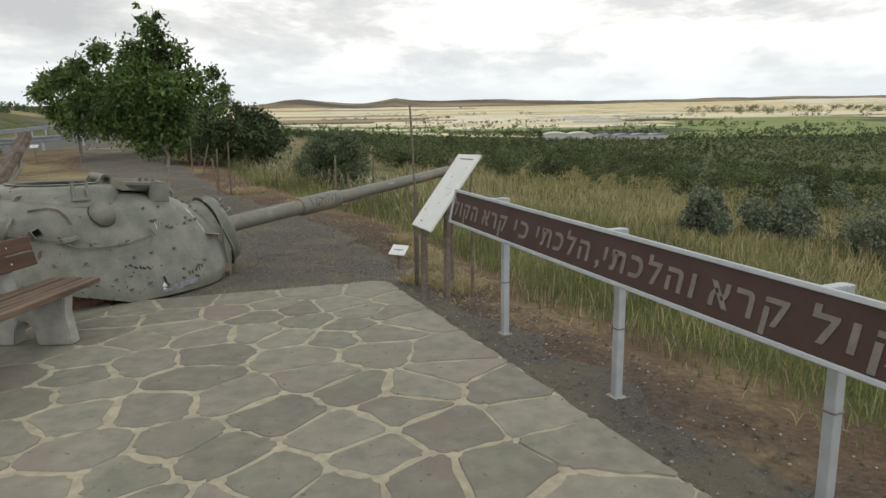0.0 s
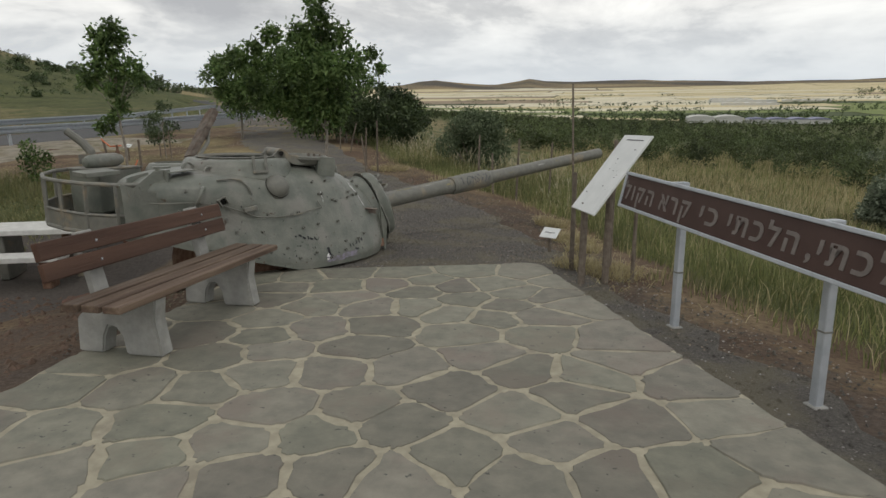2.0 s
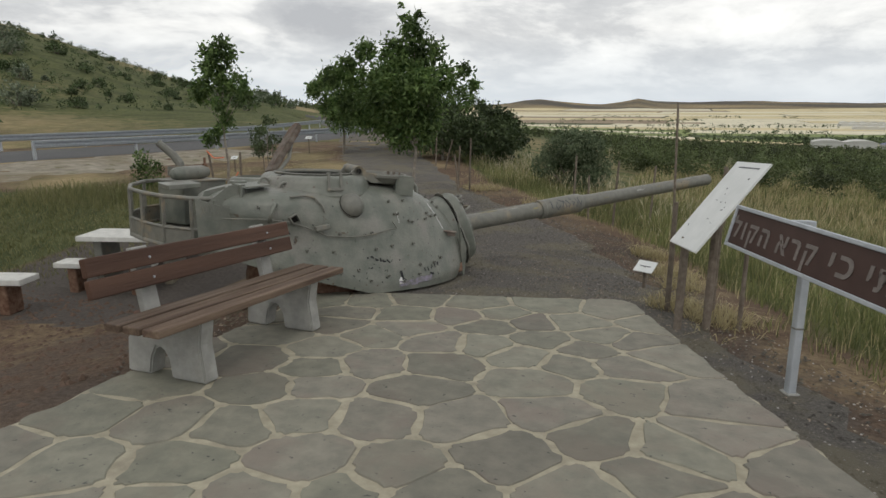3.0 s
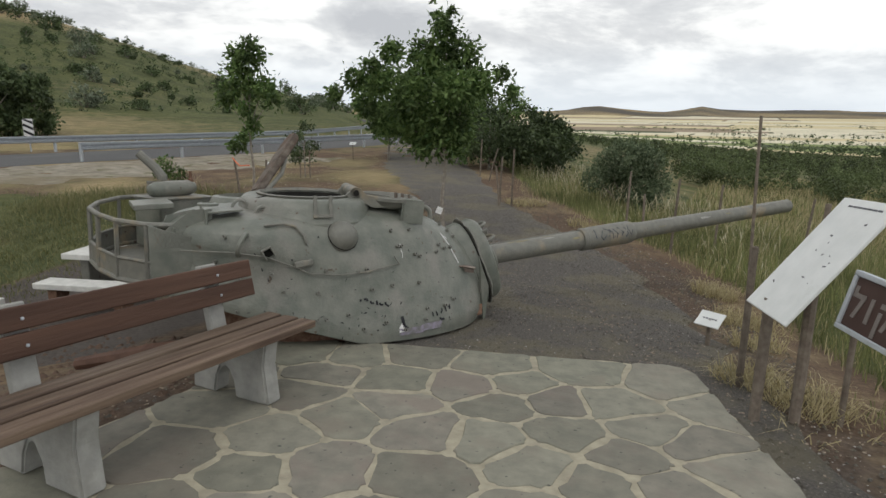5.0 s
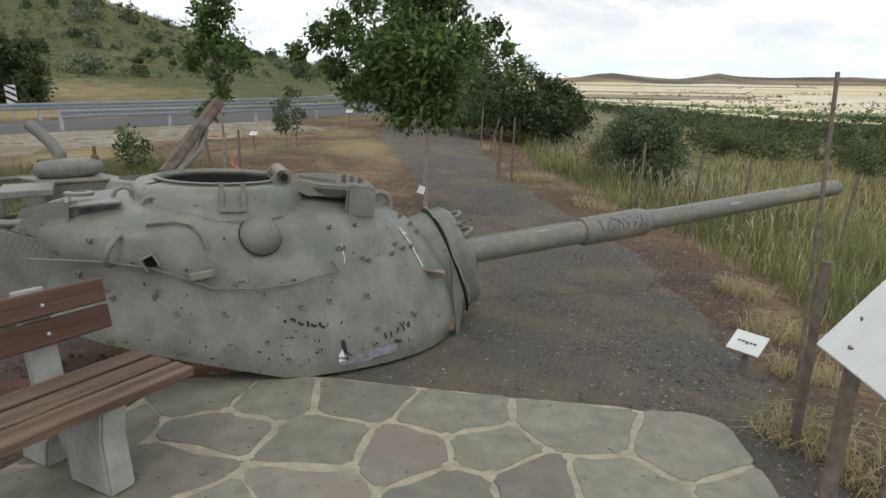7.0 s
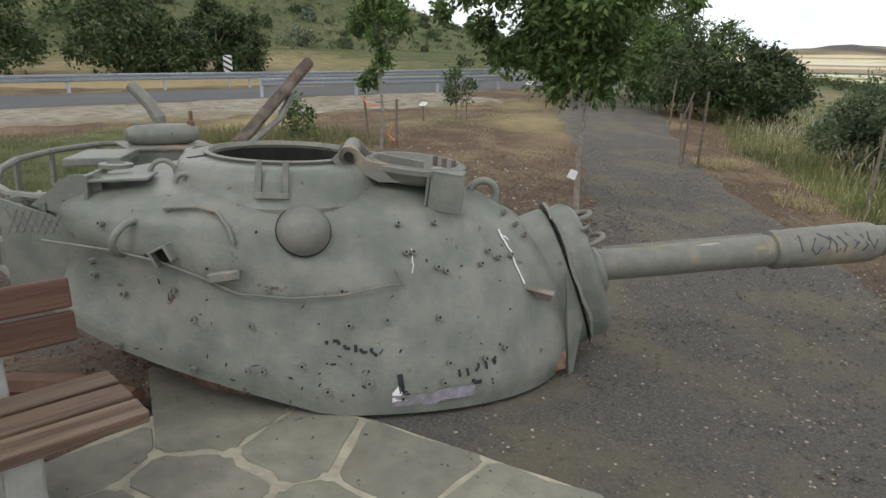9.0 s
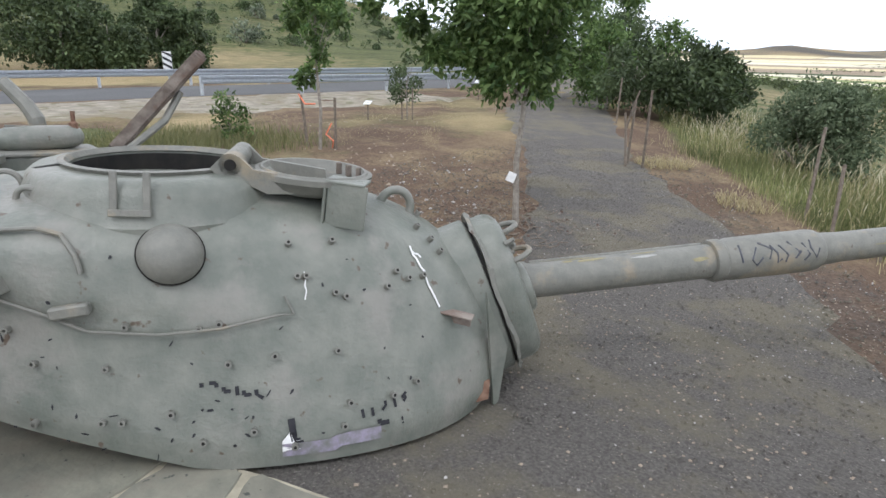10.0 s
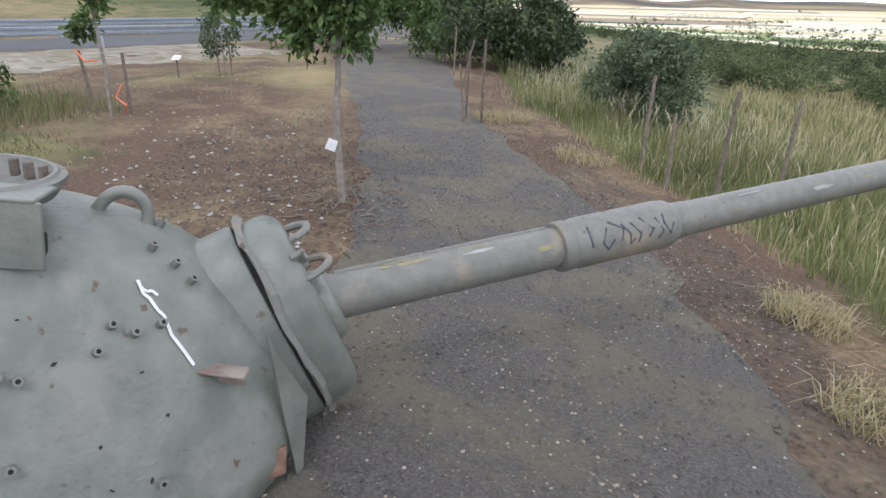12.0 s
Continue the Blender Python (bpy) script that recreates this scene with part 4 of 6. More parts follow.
rod(b, w2, 0.011, 8)
part("bent_bar", b, STEEL_D, turret)
for x, z, s in ((-0.74, 0.80, 0.075),):
    p, n = on_dome(x, z)
    M = Matrix.Translation(p) @ n.to_track_quat("Z", "Y").to_matrix().to_4x4() @ pose(0, 0, 0, 0, 0, 28)
    b = B()
    for dx in (-s / 2, s / 2):
        t = B()
        box(t, (0.012, s * 1.1, 0.09), (dx, 0, 0.03), (0, 0, 0), 0.003)
        t.transform(M)
        join(b, t)
    t = B()
    box(t, (s, 0.012, 0.09), (0, s * 0.5, 0.03), (0, 0, 0), 0.003)
    t.transform(M)
    join(b, t)
    part("open_bracket", b, STEEL_D, turret)
    b = B()
    t = B()
    box(t, (s * 0.85, s * 0.9, 0.02), (0, 0, 0.008), (0, 0, 0), 0.002)
    t.transform(M)
    join(b, t)
    part("bracket_shadow_gap", b, DARK, turret)
p, n = on_dome(-0.47, 0.71)
b = B()
t = B()
box(t, (0.15, 0.05, 0.05), (0, 0, 0.03), (0, 0, 0), 0.008)
t.transform(Matrix.Translation(p) @ n.to_track_quat("Z", "Y").to_matrix().to_4x4() @ pose(0, 0, 0, 0, 0, 9))
join(b, t)
part("step_bracket", b, STEEL_D, turret, "welded step bracket")
# rear bin, bracket, tank and horn
b = B()
box(b, (0.28, 0.22, 0.014), (-1.04, -0.48, 1.10), (0, -4, 6), 0.003)
box(b, (0.02, 0.30, 0.30), (-1.19, -0.46, 0.97), (0, 0, 6), 0.003)
part("rear_bracket", b, STEEL, turret, "open sheet steel bracket")
b = B()
prism(b, [(-1.28, 1.11), (-1.13, 1.12), (-1.12, 0.84), (-1.48, 0.95)], 0.012, pose(0, -0.53, 0, 90, 0, 0))
part("folded_sheet", b, STEEL, turret, "folded sheet steel plate below the aerial base")
b = B()
lathe(b, [(0.085, 0), (0.085, 0.02), (0.05, 0.025), (0.045, 0.01)], 20, pose(-1.15, -0.30, 1.12))
part("aerial_base", b, STEEL, turret, "", True)
b = B()
prism(b, [(0, 0), (0.30, 0.02), (0.34, 0.22), (0.10, 0.18)], 0.016, pose(-1.55, -0.34, 0.86, 76, 0, 24))
part("side_plate", b, STEEL, turret)
b = B()
lathe(b, [(0.02, -0.27), (0.055, -0.25), (0.078, -0.19), (0.084, 0), (0.078, 0.19), (0.055, 0.25), (0.02, 0.27)], 24, pose(-1.44, 1.25, 1.14, 0, 88, 33))
part("cylinder_canister", b, STEEL, turret, "light grey round-ended canister", True)
b = B()
box(b, (0.44, 0.012, 0.11), (-1.50, 1.44, 1.15), (0, 2, 33), 0.003)
rod(b, [(-1.52, 1.46, 1.08), (-1.54, 1.46, 1.25), (-1.60, 1.48, 1.34), (-1.76, 1.53, 1.49)], [0.055, 0.055, 0.05, 0.045], 10)
part("horn_arm", b, STEEL_D, turret, "bent steel arm on a bracket")
b = B()
lathe(b, [(0.03, 0), (0.03, 0.04), (0.015, 0.05), (0.015, 0.12), (0.02, 0.12)], 12, pose(-1.26, 1.36, 1.20))
part("valve", b, RUST, turret)
b = B()
box(b, (0.62, 0.46, 0.50), (-1.42, 1.27, 0.80), (0, 0, 33), 0.02, 2)
bin_ob = part("stowage_bin", b, STEEL, turret, "sheet steel stowage bin")
b = B()
box(b, (0.65, 0.49, 0.02), (-1.42, 1.27, 1.055), (0, 0, 33), 0.004)
part("bin_lid", b, STEEL_D, bin_ob)
b = B()
box(b, (0.34, 0.50, 0.05), (-1.62, 0.62, 1.04), (0, -3, 8), 0.006)
part("rear_shelf", b, STEEL, turret, "flat sheet shelf over the basket")
b = B()
box(b, (0.11, 0.05, 0.02), (-0.72, -0.32, 1.188), (0, -6, 40), 0.004)
part("vision_slot", b, DARK, cup, "dark vision slot in the cupola rim")
b = B()
rod(b, [Vector((-0.90, -0.32, 1.10)) + Vector((0.06 * math.cos(a_), 0.02 * math.cos(a_), 0.07 * math.sin(a_))) for a_ in np.linspace(0, 5.2, 14)], 0.014, 8)
part("lifting_eye", b, STEEL, turret, "welded steel lifting eye", True)
# stowage basket round the rear
loop = [(-1.42, -0.52), (-1.62, -0.46), (-1.85, -0.22), (-2.02, 0.15), (-2.12, 0.5), (-2.1, 0.9), (-1.95, 1.3), (-1.65, 1.55), (-1.3, 1.6)]
basket = B()
for z, rad in ((1.0, 0.022), (0.70, 0.016), (0.52, 0.024)):
    rod(basket, [(x, y, z + 0.03 * y) for x, y in loop], rad, 8)
basket_ob = part("stowage_basket", basket, STEEL_D, turret, "bent tubular steel stowage basket")
for i, (x, y) in enumerate(loop[1:-1]):
    b = B()
    box(b, (0.032, 0.032, 0.5), (x, y, 0.76 + 0.03 * y), (0, 0, 20 * i), 0.004)
    part("upright", b, STEEL_D, basket_ob)
for (ax, ay), (bx, by) in zip(loop[1:-2], loop[2:-1]):
    b = B()
    d = math.degrees(math.atan2(by - ay, bx - ax))
    box(b, (math.hypot(bx - ax, by - ay) - 0.03, 0.008, 0.17), ((ax + bx) / 2, (ay + by) / 2, 0.61 + 0.015 * (ay + by)), (0, 0, d), 0.002)
    part("side_sheet", b, STEEL_D, basket_ob)
b = B()
prism(b, [(x, y) for x, y in loop] + [(-1.0, 1.2), (-1.0, 0.7), (-1.2, -0.4)], 0.012, pose(0, 0, 0.52))
part("floor_sheet", b, STEEL_D, basket_ob)
b = B()
box(b, (0.02, 0.36, 0.46), (-1.50, -0.40, 0.74), (0, 0, 30), 0.004)
box(b, (0.34, 0.10, 0.03), (-1.46, -0.40, 0.97), (0, 0, 30), 0.004)
part("end_plate", b, STEEL, basket_ob)
b = B()
prism(b, [(-1.58, 0.50), (-1.20, 0.60), (-1.16, 0.92), (-1.30, 0.90), (-1.60, 1.00)], 0.012, pose(0, -0.60, 0, 90, 0, 0))
wedge = part("side_wedge", b, STEEL, basket_ob, "bent sheet steel side wedge")
b = B()
for k in range(9):
    rod(b, [(-1.56 + 0.034 * k, -0.6145, 0.82), (-1.50 + 0.034 * k, -0.6145, 0.95 - 0.004 * k)], 0.0016, 4)
    rod(b, [(-1.50 + 0.034 * k, -0.6145, 0.82), (-1.56 + 0.034 * k, -0.6145, 0.95 - 0.004 * k)], 0.0016, 4)
part("wire_mesh", b, STEEL_D, wedge, "diamond wire mesh")

# ---- bench ----
bench = thing("park_bench", SLOPE @ pose(0, 0, 0), "brown wooden plank bench on concrete legs", "bench")
for i, x in enumerate((-2.735, -2.885, -3.035)):
    b = B()
    box(b, (0.125, 2.08, 0.048), (x, 5.21, 0.442), (0, 0, 0), 0.008, 2)
    part("seat_plank", b, WOOD_L, bench)
for z, x in ((0.655, -3.175), (0.785, -3.205)):
    b = B()
    box(b, (0.045, 2.02, 0.118), (x, 5.16, z), (0, -13, 0), 0.008, 2)
    part("back_plank", b, WOOD, bench)
for y in (4.62, 5.86):
    b = B()
    prism(b, [(-2.70, 0), (-2.98, 0), (-3.0, 0.12), (-3.05, 0.20), (-3.10, 0.20), (-3.14, 0.12), (-3.16, 0), (-3.36, 0), (-3.35, 0.24), (-3.16, 0.41), (-2.72, 0.41), (-2.74, 0.25)], 0.13, pose(0, y + 0.065, 0, 90, 0, 0))
    bmesh.ops.bevel(b, geom=[e for e in b.edges if e.calc_face_angle() > 0.7], offset=0.012, segments=2, affect="EDGES")
    part("concrete_leg", b, CONCRETE, bench, "cast concrete leg with an arched cut-out")
    b = B()
    box(b, (0.06, 0.13, 0.50), (-3.235, y, 0.60), (0, -13, 0), 0.008)
    part("back_support", b, CONCRETE, bench)
    for z, x in ((0.655, -3.15), (0.785, -3.18)):
        b = B()
        lathe(b, [(0.009, 0), (0.008, 0.006), (0.003, 0.008)], 10, pose(x, y, z, 0, 77, 0))
        part("bolt", b, GALV, bench)

# ---- sign board ----
sign = thing("sign_board", SLOPE @ pose(0.82, 6.06, 0, 0, 0, -66), "long brown sign with pale Hebrew lettering on steel posts", "sign")
BOARD = pose(0, -0.25, 1.007, 0, 2.95, 0) @ pose(0, 0, 0, 78, 0, 0)  # x along the board, y up its face


def plate(w, h, d, at):
    b = B()
    box(b, (w, h, d), at, (0, 0, 0), 0.004)
    b.transform(BOARD)
    return b


X0, X1 = -0.47, 3.40
part("board", plate(X1 - X0 - 0.04, 0.245, 0.02, ((X0 + X1) / 2, 0, 0)), BROWNSIGN, sign, "dark brown panel")
part("top_rail", plate(X1 - X0, 0.026, 0.045, ((X0 + X1) / 2, 0.135, 0)), GALV, sign, "pale grey steel rail")
part("bottom_rail", plate(X1 - X0, 0.024, 0.045, ((X0 + X1) / 2, -0.134, 0)), GALV, sign)
part("end_rail", plate(0.026, 0.243, 0.045, (X0 + 0.013, 0, 0)), GALV, sign)
part("end_rail", plate(0.026, 0.243, 0.045, (X1 - 0.013, 0, 0)), GALV, sign)
for x, py in ((0.0, 0.0), (1.46, -0.02), (2.82, 0.0)):
    top = 1.125 - 0.0515 * x
    b = B()
    box(b, (0.055, 0.055, top + 0.1), (x, py, top / 2 - 0.05), (0, 0, 0), 0.005)
    post = part("post", b, GALV, sign, "square galvanised post")
    b = B()
    box(b, (0.05, 0.24 + py, 0.035), (x, -0.115 + py / 2, top - 0.015), (0, 0, 0), 0.004)
    part("bracket", b, GALV, post)
    b = B()
    box(b, (0.062, 0.062, 0.012), (x, py, 0.42), (0, 0, 0), 0.003)
    part("joint_band", b, STEEL_D, post)
    b = B()
    box(b, (0.10, 0.09, 0.02), (x, py, -0.03), (0, 0, 0), 0.005)
    part("footing", b, CONCRETE, post)
# each word with its stretch along the board, left to right as it stands on the face
WORDS = (("הקול", -0.43, 0.005), ("קרא", 0.10, 0.475), ("כי", 0.595, 0.78), ("הלכתי", 0.885, 1.465), (",", 1.535, 1.57), ("והלכתי", 1.60, 2.28), ("קרא", 2.37, 2.77), ("קול", 2.87, 3.24))
for word, wx0, wx1 in WORDS:
    cu = bpy.data.curves.new("lettering", "FONT")
    cu.body, cu.size, cu.extrude, cu.offset = word[::-1], 0.185, 0.002, 0.004
    cu.space_character = 1.28
    tob = new("lettering_source", cu)
    tmesh = bpy.data.meshes.new_from_object(tob.evaluated_get(bpy.context.evaluated_depsgraph_get()))
    bpy.data.objects.remove(tob)
    bpy.data.curves.remove(cu)
    tw = [v.co.x for v in tmesh.vertices]
    k = (wx1 - wx0) / (max(tw) - min(tw))
    tmesh.transform(BOARD @ Matrix.Translation((wx0, -0.065, 0.013)) @ Matrix.Diagonal((k, 1.0, 1, 1)) @ Matrix.Translation((-min(tw), 0, 0)))
    tb = bmesh.new()
    tb.from_mesh(tmesh)
    tb.transform(BOARD.inverted())
    seen, spans = set(), []
    for f0 in tb.faces:
        if f0 in seen:
            continue
        seen.add(f0)
        grp, todo = [], [f0]
        while todo:
            f = todo.pop()
            grp.append(f)
            for v in f.verts:
                for f2 in v.link_faces:
                    if f2 not in seen:
                        seen.add(f2)
                        todo.append(f2)
        xs = [v.co.x for f in grp for v in f.verts]
        spans.append([min(xs), max(xs), grp])
    letters = []
    for lo, hi, grp in sorted(spans, key=lambda q: q[0]):
        if letters and lo < letters[-1][1] - 0.3 * min(hi - lo, letters[-1][1] - letters[-1][0]):
            letters[-1][1] = max(letters[-1][1], hi)
            letters[-1][2] += grp
        else:
            letters.append([lo, hi, grp])
    for lo, hi, grp in letters:
        lb = B()
        for f in grp:
            lb.faces.new([lb.verts.new(BOARD @ v.co) for v in f.verts])
        bmesh.ops.remove_doubles(lb, verts=lb.verts[:], dist=0.0002)
        part("letter", lb, LETTER, sign, "pale raised letter")
    tb.free()
    bpy.data.meshes.remove(tmesh)

# ---- slanted information panel and the posts behind it ----
panel = thing("information_panel", SLOPE @ pose(0, 0, 0), "white slanted information panel on a wooden post", "information board")
O, U, Vv = Vector((-0.007, 7.50, 0.742)), Vector((0.20, -0.58, 0)), Vector((0.53, 0.02, 0.69))
PU, PV = U.normalized(), (Vv - U * Vv.dot(U) / U.dot(U)).normalized()
PM = Matrix.Translation(O) @ Matrix((PU, PV, PU.cross(PV))).transposed().to_4x4()
b = B()
box(b, (0.62, 0.90, 0.022), (0.31, 0.43, 0), (0, 0, 0), 0.005)
b.transform(PM)
board = part("panel", b, PANEL, panel, "white scratched panel")
rp = random.Random(3)
for i in range(7):
    b = B()
    box(b, (0.045, 0.012, 0.002), (0.16 + 0.055 * i, 0.82, 0.0125), (0, 0, 0), 0)
    b.transform(PM)
    part("title_bar", b, INK, board)
for i in range(11):
    b = B()
    box(b, (rp.uniform(0.006, 0.028), rp.uniform(0.004, 0.012), 0.002), (rp.uniform(0.06, 0.55), rp.uniform(0.1, 0.72), 0.0125), (0, 0, rp.uniform(-40, 40)), 0)
    b.transform(PM)
    part("scratch", b, INK, board)
for (x, y), z in (((0.34, 7.42), 1.1), ((0.10, 7.32), 0.80)):
    b = B()
    rod(b, [(x, y, -0.15), (x + 0.01, y, z)], 0.035, 8)
    part("leg", b, OLDWOOD, panel)


def wood_post(x, y, h, r, lean=(0, 0), label="weathered round wooden post", mat_=None):
    b = B()
    rod(b, [(0, 0, -0.2), (lean[0] * 0.5, lean[1] * 0.5, h * 0.5), (lean[0], lean[1], h)], [r, r * 0.95, r * 0.88], 9)
    return solo("wooden_post", b, mat_ or OLDWOOD, pose(x, y, gz(x, y)), label, "post", "boundary posts", smooth=True)


wood_post(0.0, 7.92, 1.10, 0.027)
wood_post(0.40, 7.80, 1.45, 0.022)
wood_post(0.62, 7.55, 1.05, 0.021)
wood_post(0.02, 8.35, 2.05, 0.013, (-0.08, 0.02), "tall thin pale stake")
for x, y, h, lx in ((-5.45, 16.95, 1.15, 0.05), (-5.05, 16.7, 1.35, 0.03), (-5.3, 16.6, 0.95, -0.12), (-8.1, 22.0, 1.2, 0.05), (-7.4, 21.0, 1.0, 0.3), (-10.2, 27.0, 1.2, 0.0), (-2.2, 15.5, 1.25, 0.03), (-1.2, 14.2, 1.3, 0.06),
                    (-0.55, 15.2, 1.3, 0.05), (-1.75, 14.7, 0.9, -0.02), (0.9, 15.8, 1.3, 0.1)):
    wood_post(x, y, h, 0.024, (lx, 0), "weathered wooden fence post in the grass")


def plaque(x, y, h, w, d, turn, label):
    t = thing("ground_plaque", pose(x, y, gz(x, y) + 0.015, 0, 0, turn), label, "plaque", "small plaques")
    b = B()
    box(b, (0.035, 0.035, h + 0.1), (0, 0, h / 2 - 0.05), (0, 0, 0), 0.004)
    part("stake", b, OLDWOOD, t)
    b = B()
    box(b, (w, d, 0.012), (0, 0, h), (34, 0, 0), 0.003)
    f = part("plate", b, PANEL, t, "white plate")
    for i in range(5):
        b = B()
        box(b, (w * 0.09, 0.014, 0.002), (w * (-0.24 + 0.12 * i), -0.004, h + 0.0065), (34, 0, 0), 0)
        part("text_bar", b, INK, f)
    return t


plaque(-0.28, 8.98, 0.255, 0.23, 0.18, -24, "small white plaque on a short dark stake")
plaque(-13.3, 17.8, 0.45, 0.22, 0.16, 10, "small white plaque beside a sapling")
plaque(-16.2, 26.5, 0.7, 0.3, 0.2, 10, "small white plaque under a tree")

# ---- picnic furniture ----
def picnic(name, x, y, turn, length, width, h, label, category):
    t = thing(name, pose(x, y, gz(x, y), 0, 0, turn), label, category, "picnic furniture")
    b = B()
    box(b, (length, width, 0.075), (0, 0, h - 0.04), (0, 0, 0), 0.012, 2)
    part("top", b, WHITECON, t, "white concrete slab")
    for s in (-1, 1):
        b = B()
        box(b, (0.12, width * 0.75, h - 0.06), (s * length * 0.33, 0, (h - 0.08) / 2), (0, 0, 0), 0.012)
        part("leg", b, STEEL_D if name == "picnic_table" else RUST, t)
    return t


picnic("picnic_table", -7.2, 8.25, 18, 1.5, 0.62, 0.70, "white concrete picnic table", "table")
picnic("picnic_bench", -7.15, 7.62, 18, 1.3, 0.30, 0.44, "low white concrete picnic bench", "bench")
picnic("picnic_bench", -6.95, 8.95, 18, 1.3, 0.30, 0.44, "low white concrete picnic bench", "bench")
picnic("picnic_bench", -7.75, 6.2, 18, 1.6, 0.34, 0.44, "low white concrete picnic bench", "bench")
b = B()
rod(b, [(-4.7, 5.85, -0.12), (-4.2, 6.15, -0.02), (-3.9, 6.35, 0.03), (-3.55, 6.5, 0.06)], [0.05, 0.075, 0.07, 0.05], 8)
solo("fallen_log", b, WOOD, SLOPE.copy(), "dark rotten log lying behind the bench", "log", smooth=True)

# ---- plants ----
def leaf_mesh(seed, clumps, count, size, droop=0.25, squash=1.0, stray=0.2, reach=1.6):
    """Leaves scattered through clumps (x, y, z, radius): folded blades, thickest near each clump's skin."""
    g = np.random.RandomState(seed)
    cl = np.array(clumps, float)
    w = cl[:, 3] ** 2
    idx = g.choice(len(cl), count, p=w / w.sum())
    d = g.normal(size=(count, 3))
    d /= np.linalg.norm(d, axis=1)[:, None]
    rad = cl[idx, 3] * (0.30 + 0.70 * g.uniform(0, 1, count) ** 0.5) * np.where(g.uniform(0, 1, count) < stray, g.uniform(1.0, reach, count), 1.0)
    c = cl[idx, :3] + d * rad[:, None] * (1, 1, squash)
    u = d + g.normal(scale=0.7, size=(count, 3))
    u[:, 2] -= droop
    u /= np.linalg.norm(u, axis=1)[:, None]
    v = np.cross(u, g.normal(size=(count, 3)))
    v /= np.linalg.norm(v, axis=1)[:, None]
    n = np.cross(u, v)
    ln = size * g.uniform(0.6, 1.35, count)[:, None]
    p0, p1 = c - u * ln * 0.5, c + u * ln * 0.5
    a, b = c + v * ln * 0.24 + n * ln * 0.08, c - v * ln * 0.24 + n * ln * 0.08
    verts = np.stack([p0, a, p1, b], axis=1).reshape(-1, 3)
    k = np.arange(count) * 4
    faces = np.concatenate([np.stack([k, k + 1, k + 2], 1), np.stack([k, k + 2, k + 3], 1)])
    return verts, faces


def quick(name, verts, faces, material, parent=None, label="", category="", kind=""):
    return raw(name, verts.tolist() if hasattr(verts, "tolist") else verts, faces.tolist() if hasattr(faces, "tolist") else faces, material, label, category, kind, parent)


def tree(x, y, h, r, label, seed, leaves=4000, size=0.10, trunk=1.2, tr=0.035, nclump=34, material=None, crown=None, group="", cat="tree", name="tree", lean=0.0):
    g = random.Random(seed)
    t = thing(name, pose(x, y, gz(x, y), 0, 0, g.uniform(0, 360) if crown is None else 0), label, cat, group)
    b = B()
    top = (lean, 0, h * 0.82)
    rod(b, [(0, 0, -0.15), (0.02 * h * g.uniform(-1, 1), 0.01, trunk * 0.6), (lean * 0.4, 0.02, trunk), (lean * 0.8, 0, h * 0.6), top], [tr * 1.3, tr, tr * 0.85, tr * 0.5, tr * 0.15], 8)
    part("trunk", b, BARK, t, "", True)
    cl = []
    if crown:
        cl = list(crown)
    else:
        for k in range(nclump):
            f = g.random()
            z = trunk * 0.85 + (h - trunk * 0.85) * f
            rad = r * math.sin(math.pi * min(0.97, 0.14 + 0.78 * f) ** 0.85) * g.uniform(0.25, 1.0)
            a = g.uniform(0, 6.283)
            cl.append((rad * math.cos(a) + lean * f, rad * math.sin(a), z, r * g.uniform(0.18, 0.34) * (1.1 - 0.5 * f)))
        cl.append((lean, 0, h * 0.95, r * 0.14))
        cl.append((lean + 0.1 * r, 0, h, r * 0.08))
    for k, c in enumerate(cl[:9]):
        b = B()
        z0 = trunk * 0.9 + (min(c[2], h) - trunk) * 0.4
        rod(b, [(lean * 0.4, 0, max(trunk * 0.7, z0)), (c[0] * 0.5, c[1] * 0.5, (z0 + c[2]) / 2 + 0.05), c[:3]], [tr * 0.45, tr * 0.3, tr * 0.1], 5)
        part("limb", b, BARK, t)
    v, f = leaf_mesh(seed, cl, leaves, size, 0.35, 1.0, 0.42, 2.0)
    quick("crown", v, f, material or LEAF, t)
    return t


def bush(x, y, r, h, seed, material, label, leaves=1500, size=0.12, name="bush", group="", cat="bush"):
    g = random.Random(seed)
    t = thing(name, pose(x, y, gz(x, y)), label, cat, group)
    cl = []
    for k in range(16):
        a, q = g.uniform(0, 6.283), g.random() ** 0.6
        z = h * g.uniform(0.15, 0.85) * (1 - 0.45 * q)
        cl.append((r * 0.75 * q * math.cos(a), r * 0.75 * q * math.sin(a), z, r * g.uniform(0.24, 0.42)))
    b = B()
    for k in range(5):
        rod(b, [(0.05 * k, 0, -0.1), (cl[k][0] * 0.5, cl[k][1] * 0.5, cl[k][2] * 0.6), cl[k][:3]], [0.035 * r, 0.025 * r, 0.008 * r], 5)
    part("branching_stem", b, BARK, t)
    v, f = leaf_mesh(seed, cl, leaves, size, 0.0)
    quick("foliage", v, f, material, t)
    return t


